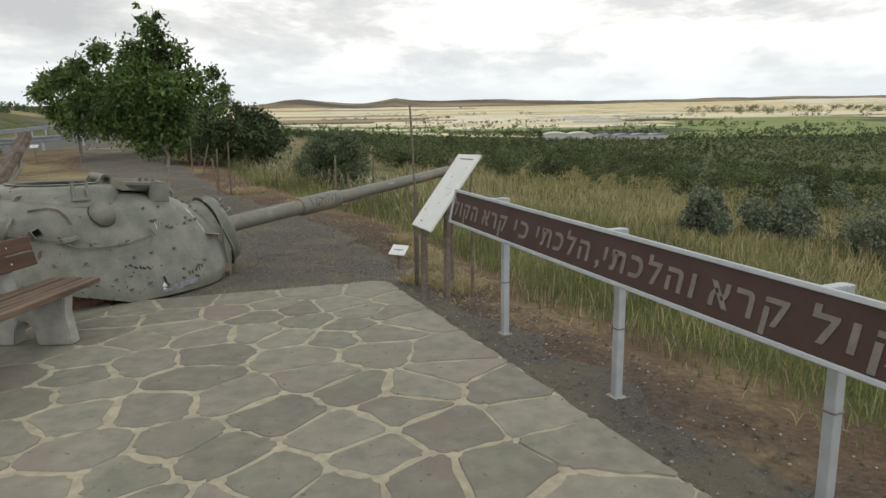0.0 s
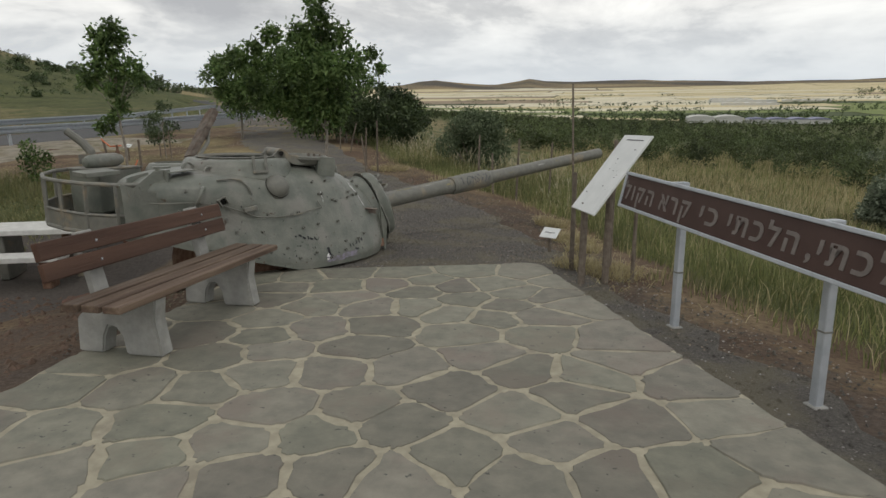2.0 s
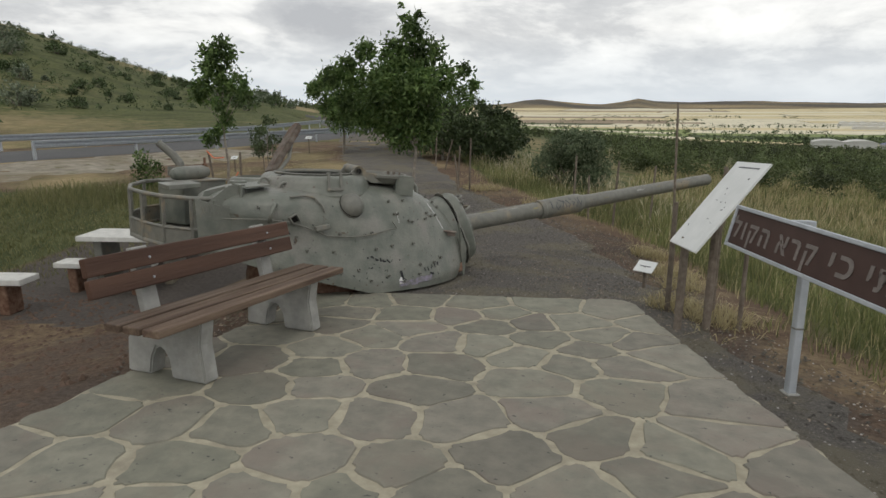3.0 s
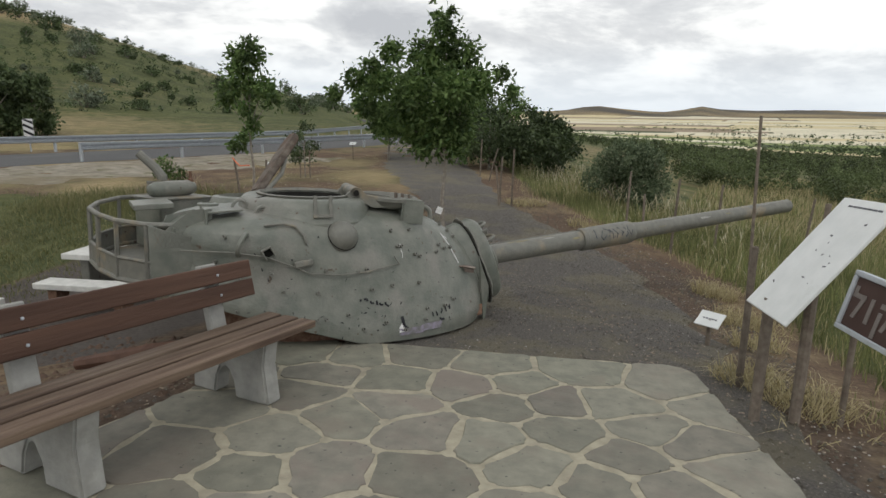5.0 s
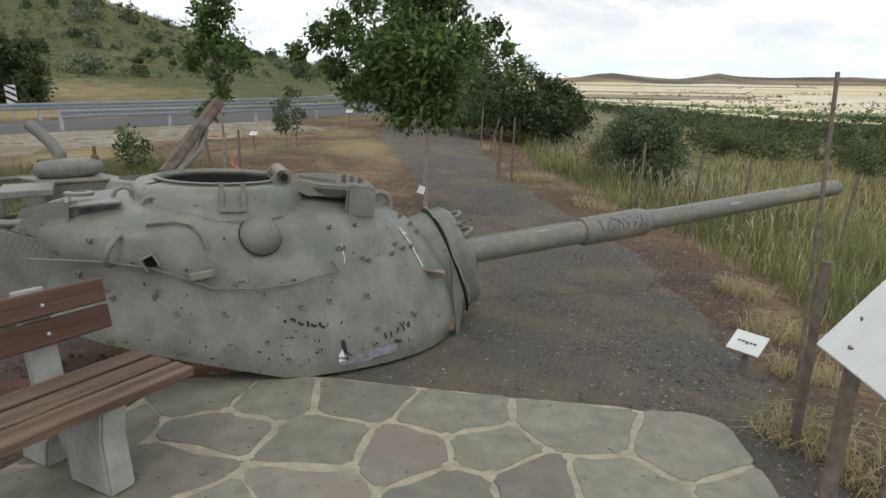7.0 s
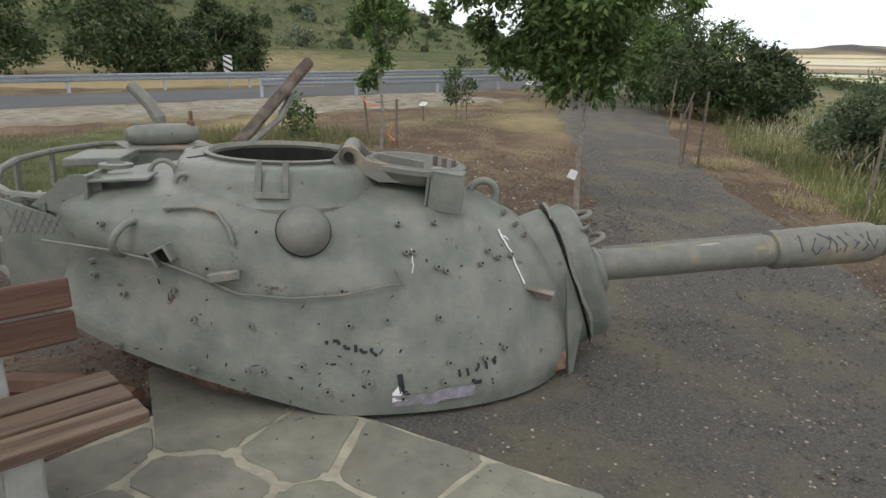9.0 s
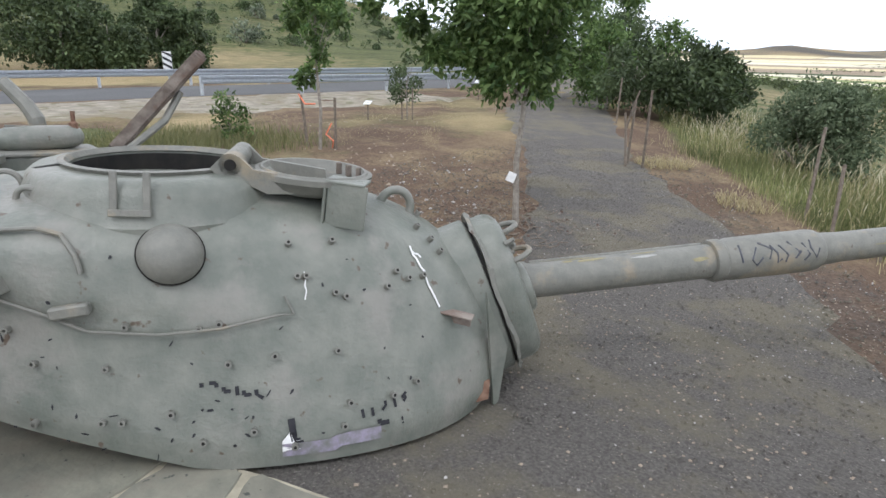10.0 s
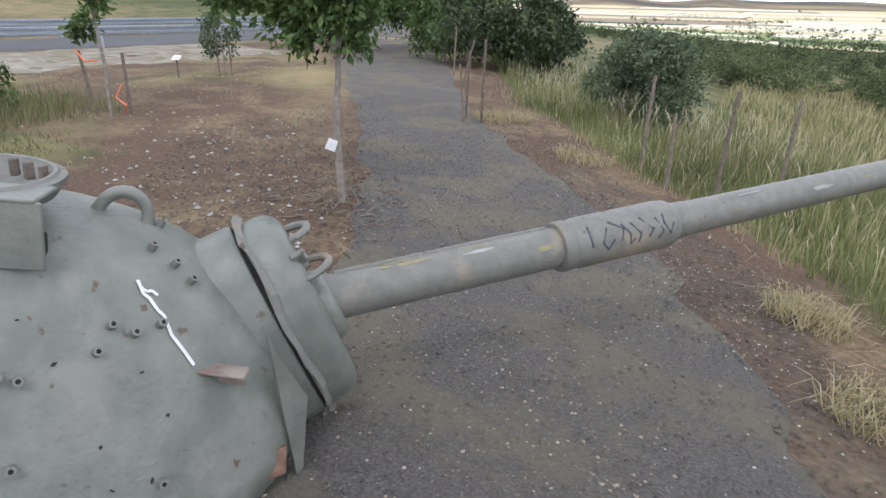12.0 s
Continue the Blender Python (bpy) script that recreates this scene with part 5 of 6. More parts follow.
# young trees along the path
C1 = [(0.0, 0.0, 1.85, 0.5), (-0.45, 0.1, 1.8, 0.42), (0.35, 0.0, 1.8, 0.4), (-0.75, -0.1, 1.95, 0.36), (0.1, 0.4, 2.2, 0.45), (-0.3, -0.3, 2.3, 0.48), (0.4, -0.3, 2.4, 0.42), (-0.6, 0.2, 2.5, 0.38),
      (0.7, 0.1, 2.5, 0.34), (1.0, 0.35, 2.65, 0.2), (0.0, 0.1, 2.8, 0.45), (0.35, 0.2, 2.95, 0.33), (-0.3, 0.0, 2.95, 0.34), (0.1, 0.0, 3.25, 0.28), (-0.05, 0.1, 3.45, 0.18), (0.22, 0, 3.55, 0.1), (-0.12, 0, 3.72, 0.07),
      (0.15, 0.2, 1.55, 0.26), (-0.3, 0.0, 1.52, 0.22), (-1.3, -0.6, 2.55, 0.24), (-1.05, -0.5, 2.75, 0.2), (-1.6, -0.75, 2.35, 0.17), (-0.9, -0.45, 2.55, 0.3), (-1.15, -0.5, 2.15, 0.26), (-0.75, -0.3, 2.95, 0.26), (-0.9, -0.4, 1.85, 0.24), (1.15, 0.5, 2.4, 0.15)]
tree(-4.38, 11.75, 3.6, 1.2, "leafy young tree with a white tag on its stem", 21, 14500, 0.092, 1.25, 0.032, crown=[(a * 0.9 - 0.12, b_ * 0.9, c * 1.0, d * 0.66) for a, b_, c, d in C1], group="path trees")
C2 = [(0.0, 0.0, 3.0, 0.27), (0.18, 0.05, 3.2, 0.22), (-0.2, 0.0, 2.8, 0.26), (0.02, 0.1, 3.38, 0.13), (-0.26, 0, 3.22, 0.16), (-0.52, 0.0, 2.42, 0.24), (-0.68, 0.05, 2.25, 0.17), (0.48, 0.0, 2.5, 0.24), (0.66, 0.0, 2.28, 0.2),
      (0.05, 0.05, 2.45, 0.22), (0.0, -0.05, 2.05, 0.18), (0.12, 0.0, 1.72, 0.18), (-0.1, 0.0, 1.5, 0.14), (-0.38, 0.05, 1.30, 0.17), (-0.55, 0.0, 1.22, 0.11)]
tree(-10.0, 13.5, 3.3, 0.8, "thin staked young tree with sparse drooping leaves", 22, 3400, 0.115, 1.2, 0.028, crown=C2, material=LEAF, group="path trees")
tree(-14.9, 27.4, 3.9, 1.6, "leafy young tree beside the path", 23, 7000, 0.17, 1.6, 0.05, nclump=40, group="path trees")
tree(-13.4, 29.5, 4.0, 1.8, "leafy young tree beside the path", 25, 6000, 0.17, 1.5, 0.05, nclump=40, group="path trees")
for i, (x, y, h, r) in enumerate(((-10.6, 26.5, 2.7, 1.4), (-9.0, 25.0, 2.2, 1.3), (-8.0, 27.5, 2.3, 1.4), (-12.6, 31, 3.3, 1.6), (-10.4, 31, 3.0, 1.6), (-15.8, 38, 4.6, 2.2), (-19, 45, 5.0, 2.6), (-6.8, 25.5, 2.2, 1.3), (-24, 53, 5.5, 3))):
    tree(x, y, h, r, "bushy dark green tree on the valley side of the path", 40 + i, 4200, 0.17, 0.7, 0.05, nclump=30, material=LEAF_D if i % 4 else LEAF, group="trees beyond the fence")
tree(-12.6, 18.6, 1.7, 0.7, "small sapling tied between two stakes", 60, 1500, 0.09, 0.7, 0.016, nclump=18, material=LEAF_D, group="path trees", cat="sapling", name="sapling")
for x, y in ((-12.75, 18.55), (-12.45, 18.65)):
    wood_post(x, y, 0.85, 0.02, (0, 0), "thin wooden stake beside a sapling")
for x, y, l in ((-10.35, 13.5, -0.15), (-9.72, 13.65, 0.02)):
    wood_post(x, y, 0.95, 0.028, (l, 0), "wooden tree stake tied with orange tape")
b = B()
z0 = gz(-10, 13.5)
rod(b, [(-10.5, 13.45, z0 + 0.98), (-10.25, 13.4, z0 + 0.82), (-9.98, 13.42, z0 + 0.84)], 0.016, 6)
solo("barrier_tape", b, TAPE, Matrix.Identity(4), "torn orange and white tape tied to a stake", "tape")
b = B()
rod(b, [(-9.75, 13.6, z0 + 0.5), (-9.8, 13.5, z0 + 0.3), (-9.6, 13.5, z0 + 0.2), (-9.75, 13.6, z0 + 0.05)], 0.014, 6)
solo("barrier_tape", b, TAPE, Matrix.Identity(4), "loose end of orange tape hanging down a stake", "tape")
b = B()
prism(b, [(-0.055, -0.045), (0.045, -0.055), (0.055, 0.05), (-0.035, 0.06)], 0.004, pose(-4.44, 11.69, gz(-4.38, 11.75) + 0.56, 78, 12, 20))
solo("paper_tag", b, WHITE, Matrix.Identity(4), "white card tied to a tree stem", "tag")
bush(-11.6, 12.6, 0.42, 1.35, 70, LEAF, "small upright green shrub in grass", 900, 0.08)
bush(-2.95, 19.5, 1.15, 2.45, 72, LEAF_B, "rounded grey-green bush below the path", 17000, 0.085)
for i, (x, y, r, h) in enumerate(((7.2, 17.4, 0.75, 1.25), (8.4, 19.6, 0.85, 1.9), (9.9, 18.6, 1.25, 2.0), (12.2, 17.6, 1.6, 2.2), (14.6, 17.0, 1.5, 2.1), (16.5, 22, 1.8, 2.4), (18.5, 20, 1.8, 2.2))):
    bush(x, y, r, h, 80 + i, LEAF_G, "rounded grey-green bush on the grassy slope", 5200, 0.12, group="slope bushes")

# roadside trees and hill scrub
for i, (x, y, h, r) in enumerate(((-47.6, 22.5, 6.3, 3.4), (-51.5, 25, 5.6, 3.1), (-45.5, 24.6, 3.6, 2.4), (-47.0, 28.6, 5.0, 2.6), (-45.6, 30.2, 3.8, 2.0), (-50, 14.5, 6.5, 3.8), (-46.5, 12.5, 4.5, 3.0), (-48, 5.5, 6, 3.6), (-52, -3, 6, 3.6))):
    tree(x, y, h, r, "dense dark evergreen oak beyond the road", 100 + i, 6500, 0.34, 0.6, 0.12, nclump=26, material=LEAF_D, group="roadside oaks")
gh_ = random.Random(77)
n = 0
while n < 230:
    az, d = radians(gh_.uniform(34, 100)), gh_.uniform(62, 225)
    x, y = -math.sin(az) * d, 4 + math.cos(az) * d
    if gz(x, y) < 1.0:
        continue
    r = gh_.choice((0.7, 0.9, 1.1, 1.5, 2.0, 3.0)) * gh_.uniform(0.8, 1.2)
    bush(x, y, r, r * gh_.uniform(1.1, 1.6), 200 + n, LEAF_D if n % 3 else LEAF_G, "dark scrub bush on the hillside", 380, 0.13 + 0.16 * r, group="hill scrub")
    n += 1

# valley: tree belts, orchards, far tree lines
gv_ = np.random.RandomState(31)
def woods(name, spots, label, material, per, size, seed):
    """Many far trees as one mass of leaf clumps."""
    g = np.random.RandomState(seed)
    cl = []
    for x, y, h in spots:
        z = gz(x, y)
        for k in range(6):
            cl.append((x + g.uniform(-0.45, 0.45) * h, y + g.uniform(-0.45, 0.45) * h, z + h * g.uniform(0.25, 0.8), h * g.uniform(0.18, 0.32)))
    v, f = leaf_mesh(seed, cl, per * len(spots), size, 0.1, 1.0, 0.02)
    return quick(name, v, f, material, None, label, "woodland", "stuff")


def polar(az, d):
    return math.sin(radians(az)) * d, 4 + math.cos(radians(az)) * d


spots = [(*polar(gv_.uniform(-9, 50), gv_.uniform(62, 125)), gv_.uniform(1.2, 2.5)) for k in range(230)]
spots += [(*polar(gv_.uniform(-14, 48), gv_.uniform(120, 190)), gv_.uniform(1.6, 3.0)) for k in range(170)]
woods("valley_trees", spots, "dark green trees and scrub filling the lower slope", LEAF_V, 300, 0.26, 5)
spots = [(*polar(gv_.uniform(22, 52), gv_.uniform(36, 58)), gv_.uniform(0.8, 2.0)) for k in range(12)]
near = [(*polar(gv_.uniform(-7, 46), gv_.uniform(34, 62)), gv_.uniform(0.8, 2.1)) for k in range(190)]
woods("slope_thicket", near, "dark green thicket below the dry meadow", LEAF_V, 280, 0.18, 12)
woods("slope_scrub", spots, "low scrub scattered on the grassy slope", LEAF_G, 260, 0.2, 6)
spots = [(*polar(gv_.uniform(-98, -34), gv_.uniform(58, 210)), gv_.uniform(0.5, 1.5)) for k in range(1500)]
woods("hill_undergrowth", [q for q in spots if gz(q[0], q[1]) > 1.0], "low dark undergrowth scattered over the hillside", LEAF_D, 44, 0.24, 9)
rowsp = []
for k in range(24):
    d = 195 + 11 * k
    for x in np.arange(-150, 420, 5.0):
        if gv_.uniform() < 0.93:
            rowsp.append((x + gv_.uniform(-1, 1), d + 0.12 * x + gv_.uniform(-0.8, 0.8), gv_.uniform(2.4, 3.4)))
woods("orchard_rows", rowsp, "dark green orchard rows on the valley floor", LEAF_V, 30, 0.95, 7)
lines = []
for k in range(60):
    a, d, ln = gv_.uniform(-16, 44), gv_.choice((470, 520, 600, 720, 900, 1200, 1600)) * gv_.uniform(0.95, 1.05), gv_.uniform(20, 110)
    x0, y0 = polar(a, d)
    for q in np.arange(0, ln, 6):
        lines.append((x0 + q + gv_.uniform(-2, 2), y0 + 0.1 * q, gv_.uniform(3, 8)))
for q in range(26):
    lines.append((112 + 3.4 * q, 478 + gv_.uniform(-8, 10), gv_.uniform(4, 9)))
for q in range(260):
    a, d = gv_.uniform(21, 46), gv_.uniform(1300, 2300)
    lines.append((*polar(a, d), gv_.uniform(7, 15)))
woods("far_tree_lines", lines, "distant dark tree lines between the fields", LEAF_D, 34, 1.9, 8)

# straw and pale are lightened to stand in for sun breaking through the clouds
FIELD_COL = {"straw": ((0.54, 0.46, 0.27), (0.66, 0.57, 0.36)), "pale": ((0.60, 0.55, 0.40), (0.72, 0.67, 0.52)), "green": ((0.17, 0.22, 0.075), (0.25, 0.29, 0.11)), "brown": ((0.26, 0.20, 0.14), (0.34, 0.27, 0.19)), "dark": ((0.055, 0.075, 0.03), (0.09, 0.11, 0.05))}
FIELD_MAT = {k: mat("field_" + k, c[0], c[1], 0.02, 0.95, 0, c3=tuple(v * 0.85 for v in c[0]), s3=0.008) for k, c in FIELD_COL.items()}


def field(x0, x1, y0, y1, kind):
    xs, ys = np.linspace(x0, x1, 8), np.linspace(y0, y1, 4)
    X, Y = np.meshgrid(xs, ys)
    Y = Y + 0.06 * (X - 100)
    Z = ground(X.ravel(), Y.ravel()) + 0.5 + 0.0004 * Y.ravel()
    f = [(i * 8 + j, i * 8 + j + 1, (i + 1) * 8 + j + 1, (i + 1) * 8 + j) for i in range(3) for j in range(7)]
    raw("field", list(zip(X.ravel(), Y.ravel(), Z)), f, FIELD_MAT[kind], {"straw": "golden stubble field on the valley floor, coloured brighter as if sunlit", "pale": "pale harvested field on the valley floor, coloured brighter as if sunlit", "green": "light green crop field on the valley floor", "brown": "ploughed brown field on the valley floor", "dark": "dark green orchard block on the valley floor"}[kind], "field", "structure")


yy = 476.0
gf_ = random.Random(13)
while yy < 3300:
    dy = (yy * 0.10) * gf_.uniform(0.6, 1.5)
    xx = -0.42 * yy
    while xx < 0.95 * yy:
        dx = yy * gf_.uniform(0.12, 0.5)
        mid = (xx + dx / 2) / yy
        if yy < 780:
            kind = gf_.choice(("green", "green", "green", "dark")) if mid > 0.25 else gf_.choice(("dark", "straw", "green", "dark", "pale"))
        else:
            kind = gf_.choice(("straw", "straw", "pale", "pale", "straw", "brown", "green", "dark") if yy < 1500 else ("straw", "straw", "pale", "straw", "straw", "pale", "straw", "brown"))
        field(xx, xx + dx * 0.985, yy, yy + dy * 0.985, kind)
        xx += dx
    yy += dy


def shed(x, y, l, w, h, material, label):
    t = thing("farm_building", pose(x, y, gz(x, y) + 0.4, 0, 0, -4), label, "building", "farm buildings")
    b = B()
    box(b, (l, w, h), (0, 0, h / 2), (0, 0, 0), 0)
    part("wall", b, WHITECON, t)
    nb = max(2, int(l / 12))
    for k in range(nb):
        b = B()
        prism(b, [(-l / nb / 2, 0), (l / nb / 2, 0), (l / nb * 0.25, h * 0.28), (0, h * 0.36), (-l / nb * 0.25, h * 0.28)], w + 1, pose(-l / 2 + (k + 0.5) * l / nb, w / 2 + 0.5, h, 90, 0, 0))
        part("roof", b, material, t)


shed(90, 452, 34, 16, 3.6, WHITECON, "long white greenhouse on the valley floor")
shed(138, 462, 50, 14, 3.0, mat("blue_grey_roof", (0.22, 0.23, 0.34), (0.28, 0.29, 0.40), 0.5, 0.6, 0), "long blue-roofed farm shed among trees")
for k in range(5):
    shed(gf_.uniform(-160, 330), gf_.uniform(820, 1250), gf_.uniform(40, 120), 18, 3.0, WHITECON, "distant white greenhouse row")

# ---- guard rails and hazard marker ----
def guardrail(name, pts, label):
    t = thing(name, Matrix.Identity(4), label, "guardrail", "road barriers")
    b = B()
    prof = [(0.0, 0.16), (0.045, 0.12), (0.045, 0.06), (0.0, 0.02), (0.0, -0.02), (0.045, -0.06), (0.045, -0.12), (0.0, -0.16)]
    rows_ = []
    for x, y in pts:
        z = gz(x, y) + 0.62
        rows_.append([b.verts.new((x + o, y, z + h)) for o, h in prof])
    for p, q in zip(rows_, rows_[1:]):
        for i in range(len(prof) - 1):
            b.faces.new((p[i], q[i], q[i + 1], p[i + 1]))
    bmesh.ops.solidify(b, geom=b.faces[:], thickness=0.012)
    part("beam", b, GALV, t, "pale galvanised corrugated beam")
    for x, y in pts[::2]:
        b = B()
        box(b, (0.08, 0.12, 0.9), (x - 0.07, y, gz(x, y) + 0.32), (0, 0, 0), 0.006)
        part("post", b, GALV, t)


guardrail("guardrail", [(road_x(y) - 4.0, y) for y in np.arange(-22, 62, 2.0)], "galvanised guardrail on the hill side of the road")
guardrail("guardrail", [(road_x(y) + 3.7 - 0.10 * max(0, 27 - y), y) for y in np.arange(19, 60, 2.0)], "galvanised guardrail on the near side of the road")
marker = thing("hazard_marker", pose(-31.4, 21.4, gz(-31.4, 21.4), 0, 0, 58), "black and white striped road hazard board", "road sign")
b = B()
box(b, (0.07, 0.07, 1.0), (0, 0.05, 0.4), (0, 0, 0), 0.005)
part("post", b, GALV, marker)
b = B()
box(b, (0.42, 0.03, 1.15), (0, 0, 1.0), (0, 0, 0), 0.004)
face = part("board", b, WHITE, marker)
for k in range(4):
    z = 0.50 + 0.29 * k
    b = B()
    prism(b, [(-0.20, z + 0.16), (0.20, z - 0.06), (0.20, z + 0.07), (-0.20, z + 0.29 if k < 3 else z + 0.22)], 0.004, pose(0, -0.018, 0, 90, 0, 0))
    part("stripe", b, BLACK, face)

# ---- grass, stones, litter of straw ----
def blades(name, x, y, h, w, bend, material, label, seed, head=False):
    """Grass blades: tapered, bent strips standing on the ground."""
    g = np.random.RandomState(seed)
    n = len(x)
    z = ground(x, y) - 0.02
    a = g.uniform(0, 2 * np.pi, n)
    ca, sa = np.cos(a), np.sin(a)
    tilt = bend * g.uniform(0.2, 1.0, n) * h
    tx, ty = tilt * np.cos(a * 3 + 1) , tilt * np.sin(a * 3 + 1)
    P = np.empty((n, 5, 3))
    outline = ((0.74, 0.5, 0.2), (0.74, 0.5, -0.2), (0.9, 0.78, 0.5), (0.9, 0.78, -0.5), (1.02, 1.04, 0)) if head else ((0, 0, 0.5), (0, 0, -0.5), (0.6, 0.35, 0.4), (0.6, 0.35, -0.4), (1.0, 1.0, 0))
    for i, (f, t, ww) in enumerate(outline):
        P[:, i, 0], P[:, i, 1], P[:, i, 2] = x + tx * t + ww * w * ca, y + ty * t + ww * w * sa, z + h * f * np.sqrt(np.maximum(0.15, 1 - (t * bend * 0.6) ** 2))
    k = np.arange(n) * 5
    f = np.stack([k, k + 1, k + 3, k + 2], 1).tolist() + np.stack([k + 2, k + 3, k + 4], 1).tolist()
    return raw(name, P.reshape(-1, 3).tolist(), f, material, label, "grass", "stuff")


gg = np.random.RandomState(41)


def scatter(n, x0, x1, y0, y1, keep):
    x, y = gg.uniform(x0, x1, n), gg.uniform(y0, y1, n)
    k = keep(x, y, beyond_edge(x, y)) > gg.uniform(0, 1, n)
    return x[k], y[k]


patch = lambda x, y, f, s: 0.5 + 0.5 * np.clip(wavy(x, y, f, s), -1, 1)
x, y = scatter(90000, -6, 9, -1, 20, lambda x, y, s: np.where(s > np.where(y > 8.3, 0.55, 0.2), np.interp(s, (0.1, 0.9, 8), (0.15, 0.95, 0.55)), 0))
blades("grass", x, y, np.interp(beyond_edge(x, y), (0.3, 1.5, 4), (0.12, 0.27, 0.42)) * gg.uniform(0.6, 1.4, len(x)), 0.011, 0.55, GRASS_G, "green grass on the slope below the terrace", 1)
x, y = scatter(60000, -8, 10, -1, 22, lambda x, y, s: np.where(s > np.where(y > 8.3, 0.4, 0.15), (0.15 + 0.6 * patch(x, y, 1.1, 0.5)) * np.interp(s, (0.15, 0.6, 3, 9), (0.7, 0.55, 0.5, 0.8)), 0))
blades("dry_grass", x, y, np.interp(beyond_edge(x, y), (0.1, 0.8, 3), (0.12, 0.26, 0.5)) * gg.uniform(0.6, 1.4, len(x)), 0.009, 0.6, GRASS_D, "dry straw-coloured grass on the slope below the terrace", 2)
bank = lambda x, y, s: np.interp(s, (0.7, 1.5, 2.4), (0.35, 0.8, 1.0))
x, y = scatter(18000, -14, 0.5, 12.0, 32, lambda x, y, s: np.where((s > 0.8) & (s < 3.8), 0.15 + 0.85 * patch(x, y, 1.5, 1.5) ** 2, 0))
hs = gg.uniform(0.4, 0.95, len(x)) * bank(x, y, beyond_edge(x, y))
blades("tall_grass", x, y, hs, 0.008, 0.45, GRASS_D, "tall dry grass with pale heads beside the path", 3)
blades("seed_heads", x, y, hs, 0.013, 0.45, SEED, "pale feathery seed heads of the tall grass", 3, True)
x, y = scatter(36000, -14, 0.5, 10.0, 32, lambda x, y, s: np.where((s > 0.75) & (s < 4.5), 0.9, 0))
blades("tall_grass", x, y, gg.uniform(0.25, 0.7, len(x)) * bank(x, y, beyond_edge(x, y)), 0.012, 0.6, GRASS_G, "tall green grass beside the path", 4)
x, y = scatter(9000, -14.5, -10, 10, 14.5, lambda x, y, s: np.clip(1.3 - np.hypot((x + 12.0) / 2.2, (y - 12.2) / 1.9), 0, 1))
blades("rough_grass", x, y, gg.uniform(0.12, 0.4, len(x)), 0.012, 0.6, LAWN, "rough green grass round a shrub", 14)
x, y = scatter(46000, -2, 40, 8, 60, lambda x, y, s: np.where(s > 7, np.interp(s, (7, 40), (0.9, 0.5)), 0))
blades("meadow", x, y, gg.uniform(0.35, 0.7, len(x)), 0.03, 0.5, GRASS_D, "dry meadow grass on the lower slope", 5)
x, y = scatter(80000, -2, 40, 8, 60, lambda x, y, s: np.where(s > 6, 0.4 + 0.5 * patch(x, y, 0.35, 0.9), 0))
blades("meadow", x, y, gg.uniform(0.3, 0.6, len(x)), 0.03, 0.5, GRASS_G, "green meadow grass on the lower slope", 6)
x, y = scatter(70000, -17, -6, 9, 30, lambda x, y, s: np.where((s < -4.6) & (x < -6.0 - 0.55 * np.maximum(0, y - 13)), 0.55 * patch(x, y, 0.9, 2.5) ** 3, 0))
blades("dry_tufts", x, y, gg.uniform(0.03, 0.12, len(x)), 0.007, 2.2, GRASS_D, "short dry grass on the red soil", 7)
x, y = scatter(60000, -17, -8.2, 2, 13.5, lambda x, y, s: 0.75 * patch(x, y, 0.6, 3.5) * np.clip((12.5 - y) / 2, 0, 1))
blades("lawn", x, y, gg.uniform(0.05, 0.15, len(x)), 0.014, 0.9, LAWN, "rough green grass between terrace and road", 8)
# flattened straw along the path edge and round the posts
x, y = scatter(120000, -13, 3, 2, 30, lambda x, y, s: np.where(np.abs(s - 0.32) < 0.3, 0.15 * patch(x, y, 1.9, 0.2) ** 2, 0) + np.where((np.hypot(x - 0.15, y - 7.75) < 0.75) & (s > -0.45), 0.55, 0))
blades("straw", x, y, gg.uniform(0.06, 0.2, len(x)), 0.009, 2.2, GRASS_D, "flattened straw along the path edge", 9)

for k, (cx, cy, rad, num) in enumerate(((0.0, 10.6, 0.35, 420), (-0.35, 11.8, 0.30, 380), (0.15, 9.3, 0.22, 200), (0.05, 8.1, 0.25, 260), (0.45, 7.75, 0.25, 260), (-2.9, 15.2, 0.4, 260), (-4.9, 17.3, 0.5, 420))):
    a_, q_ = gg.uniform(0, 6.28, num), rad * np.sqrt(gg.uniform(0, 1, num))
    blades("dry_tuft", cx + q_ * np.cos(a_), cy + q_ * np.sin(a_), gg.uniform(0.12, 0.34, num), 0.008, 1.5, GRASS_D, "clump of bleached dry grass at the path edge", 20 + k)


def pebbles(name, x, y, size, material, label, seed, lift=0.02):
    g = np.random.RandomState(seed)
    n = len(x)
    base = np.array([(1, 0, 0), (-1, 0, 0), (0, 1, 0), (0, -1, 0), (0, 0, 0.7), (0, 0, -0.5)])
    P = base[None] * g.uniform(0.6, 1.2, (n, 6, 1)) * (size * g.uniform(0.4, 1.3, n) ** 2)[:, None, None]
    a = g.uniform(0, 6.28, n)
    c, s = np.cos(a)[:, None], np.sin(a)[:, None]
    P[..., 0], P[..., 1] = P[..., 0] * c - P[..., 1] * s, P[..., 0] * s + P[..., 1] * c
    P += np.stack([x, y, ground(x, y) + lift], 1)[:, None, :]
    tri = np.array([(0, 2, 4), (2, 1, 4), (1, 3, 4), (3, 0, 4), (2, 0, 5), (1, 2, 5), (3, 1, 5), (0, 3, 5)])
    f = (tri[None] + (np.arange(n) * 6)[:, None, None]).reshape(-1, 3)
    return raw(name, P.reshape(-1, 3).tolist(), f.tolist(), material, label, "stones", "stuff")


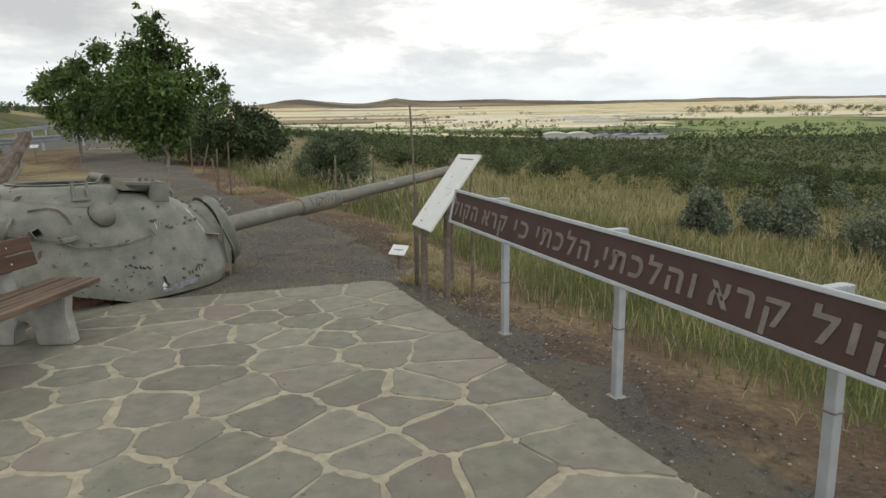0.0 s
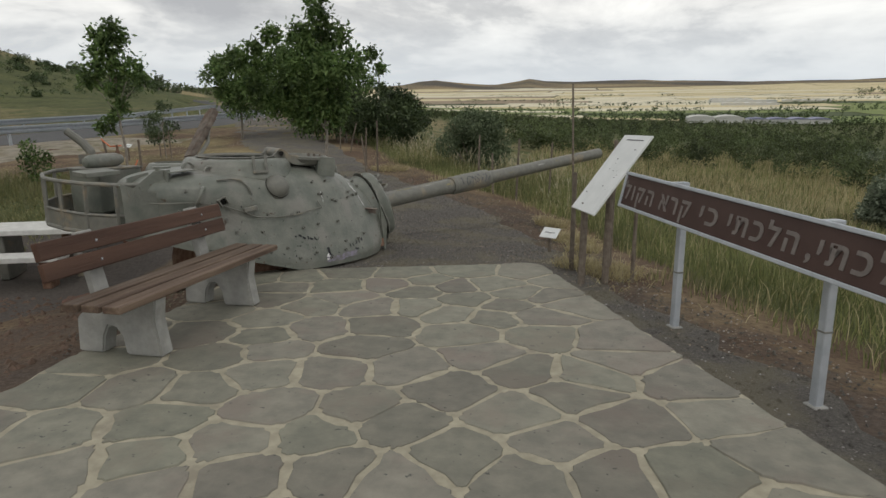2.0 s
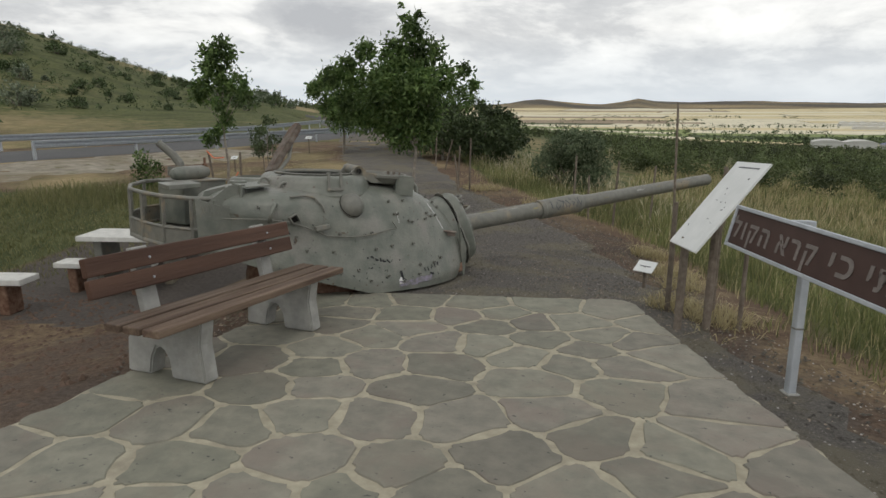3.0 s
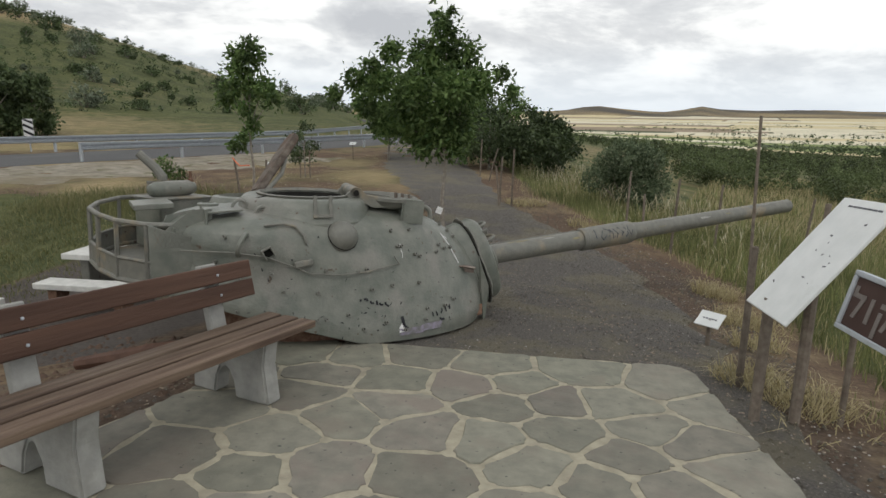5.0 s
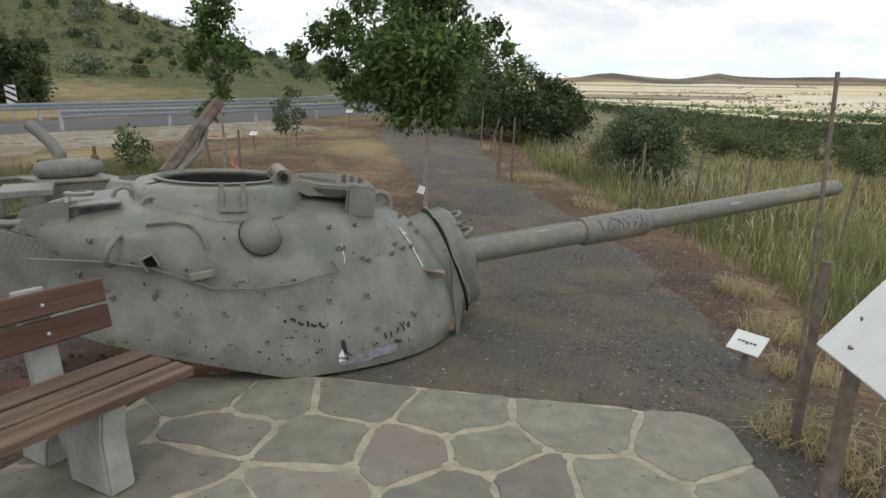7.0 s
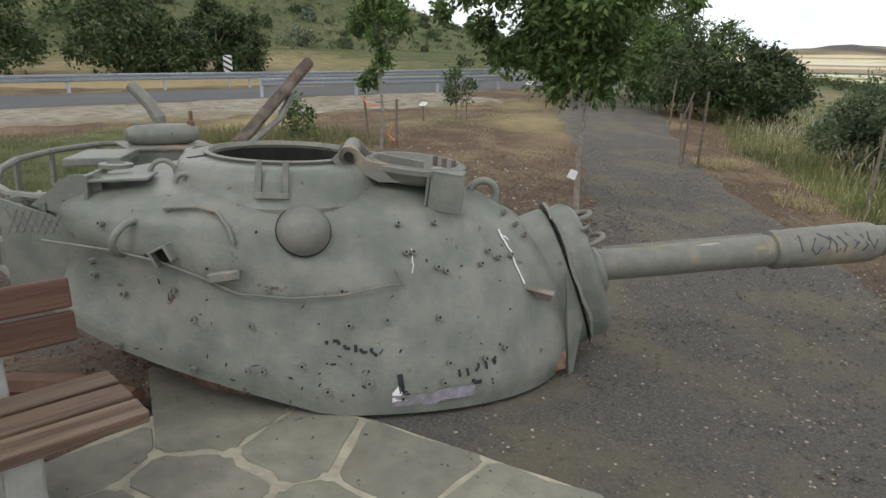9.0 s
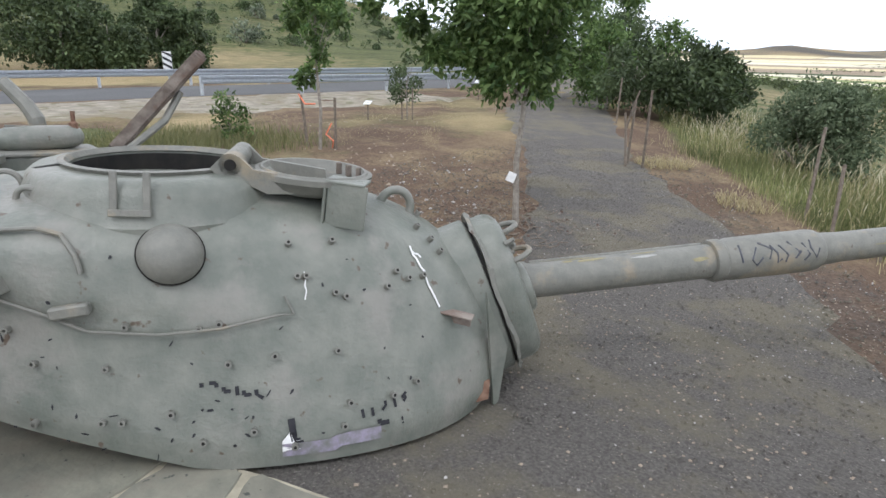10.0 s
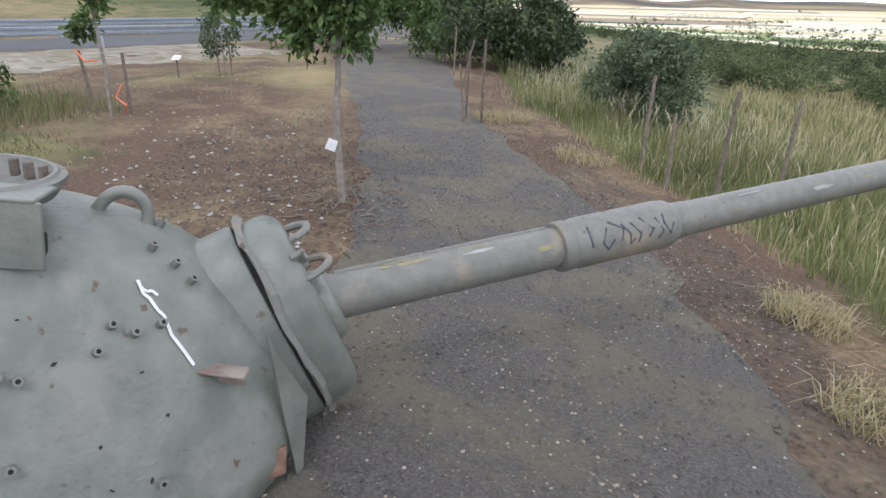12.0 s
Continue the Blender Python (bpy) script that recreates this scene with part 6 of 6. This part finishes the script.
onpath = lambda x, y, s: np.where((s < 0.1) & (s > -5.2) & ~((x > -3.4) & (x < 1.5) & (y < 7.5) & (s < -1.0)), 1.0, 0)
x, y = scatter(14000, -8, 4, 2.5, 16, lambda x, y, s: onpath(x, y, s) * (0.25 + 0.75 * np.exp(-((s + 0.3) / 0.6) ** 2)))
pebbles("pale_stones", x, y, 0.0075, PEBBLE, "pale pebbles scattered over the gravel", 1)
x, y = scatter(46000, -8, 4, 2.5, 18, lambda x, y, s: onpath(x, y, s))
pebbles("gravel_stones", x, y, 0.013, GRAVEL, "dark gravel stones loose on the path", 2)
x, y = scatter(16000, -7, 3, 5, 13, lambda x, y, s: onpath(x, y, s) * patch(x, y, 1.3, 0.7))
pebbles("tan_grit", x, y, 0.0085, TANSTONE, "tan grit loose on the path", 7)
x, y = scatter(5000, -9, -3.4, 3, 13, lambda x, y, s: np.where((x < -3.5) & ((y < 7.2) | (np.hypot(x + 4.5, y - 11.8) < 1.2)), 1, 0))
pebbles("soil_clods", x, y, 0.03, CLOD, "brown soil clods and bark litter", 3, 0.0)
x, y = scatter(2400, -14, -5, 11, 26, lambda x, y, s: np.where(s < -4.2, 0.8 * patch(x, y, 0.8, 4.1) ** 3, 0))
pebbles("scattered_stones", x, y, 0.026, TANSTONE, "tan stones and dry litter scattered on the red soil", 4, 0.0)
x, y = scatter(1100, -8, -3.2, 9.5, 15, lambda x, y, s: np.where(s < -3.6, 0.35 + 0.6 * np.exp(-((x + 4.7) ** 2 + (y - 11.6) ** 2)), 0))
pebbles("pale_litter", x, y, 0.022, PEBBLE, "white chips and litter on the soil round a tree", 6, 0.01)
g = random.Random(8)
tw = B()
for k in range(110):
    a, r = g.uniform(0, 6.28), g.uniform(0.1, 1.0)
    px, py = -4.5 + r * math.cos(a), 11.7 + 0.7 * r * math.sin(a)
    c = g.uniform(0, 6.28)
    zz = gz(px, py) + 0.03
    rod(tw, [(px, py, zz), (px + 0.12 * math.cos(c), py + 0.12 * math.sin(c), zz + g.uniform(0, 0.05))], 0.006, 4)
ob = solo("twigs", tw, OLDWOOD, Matrix.Identity(4), "dry twigs heaped round a tree foot", "twigs", kind="stuff")
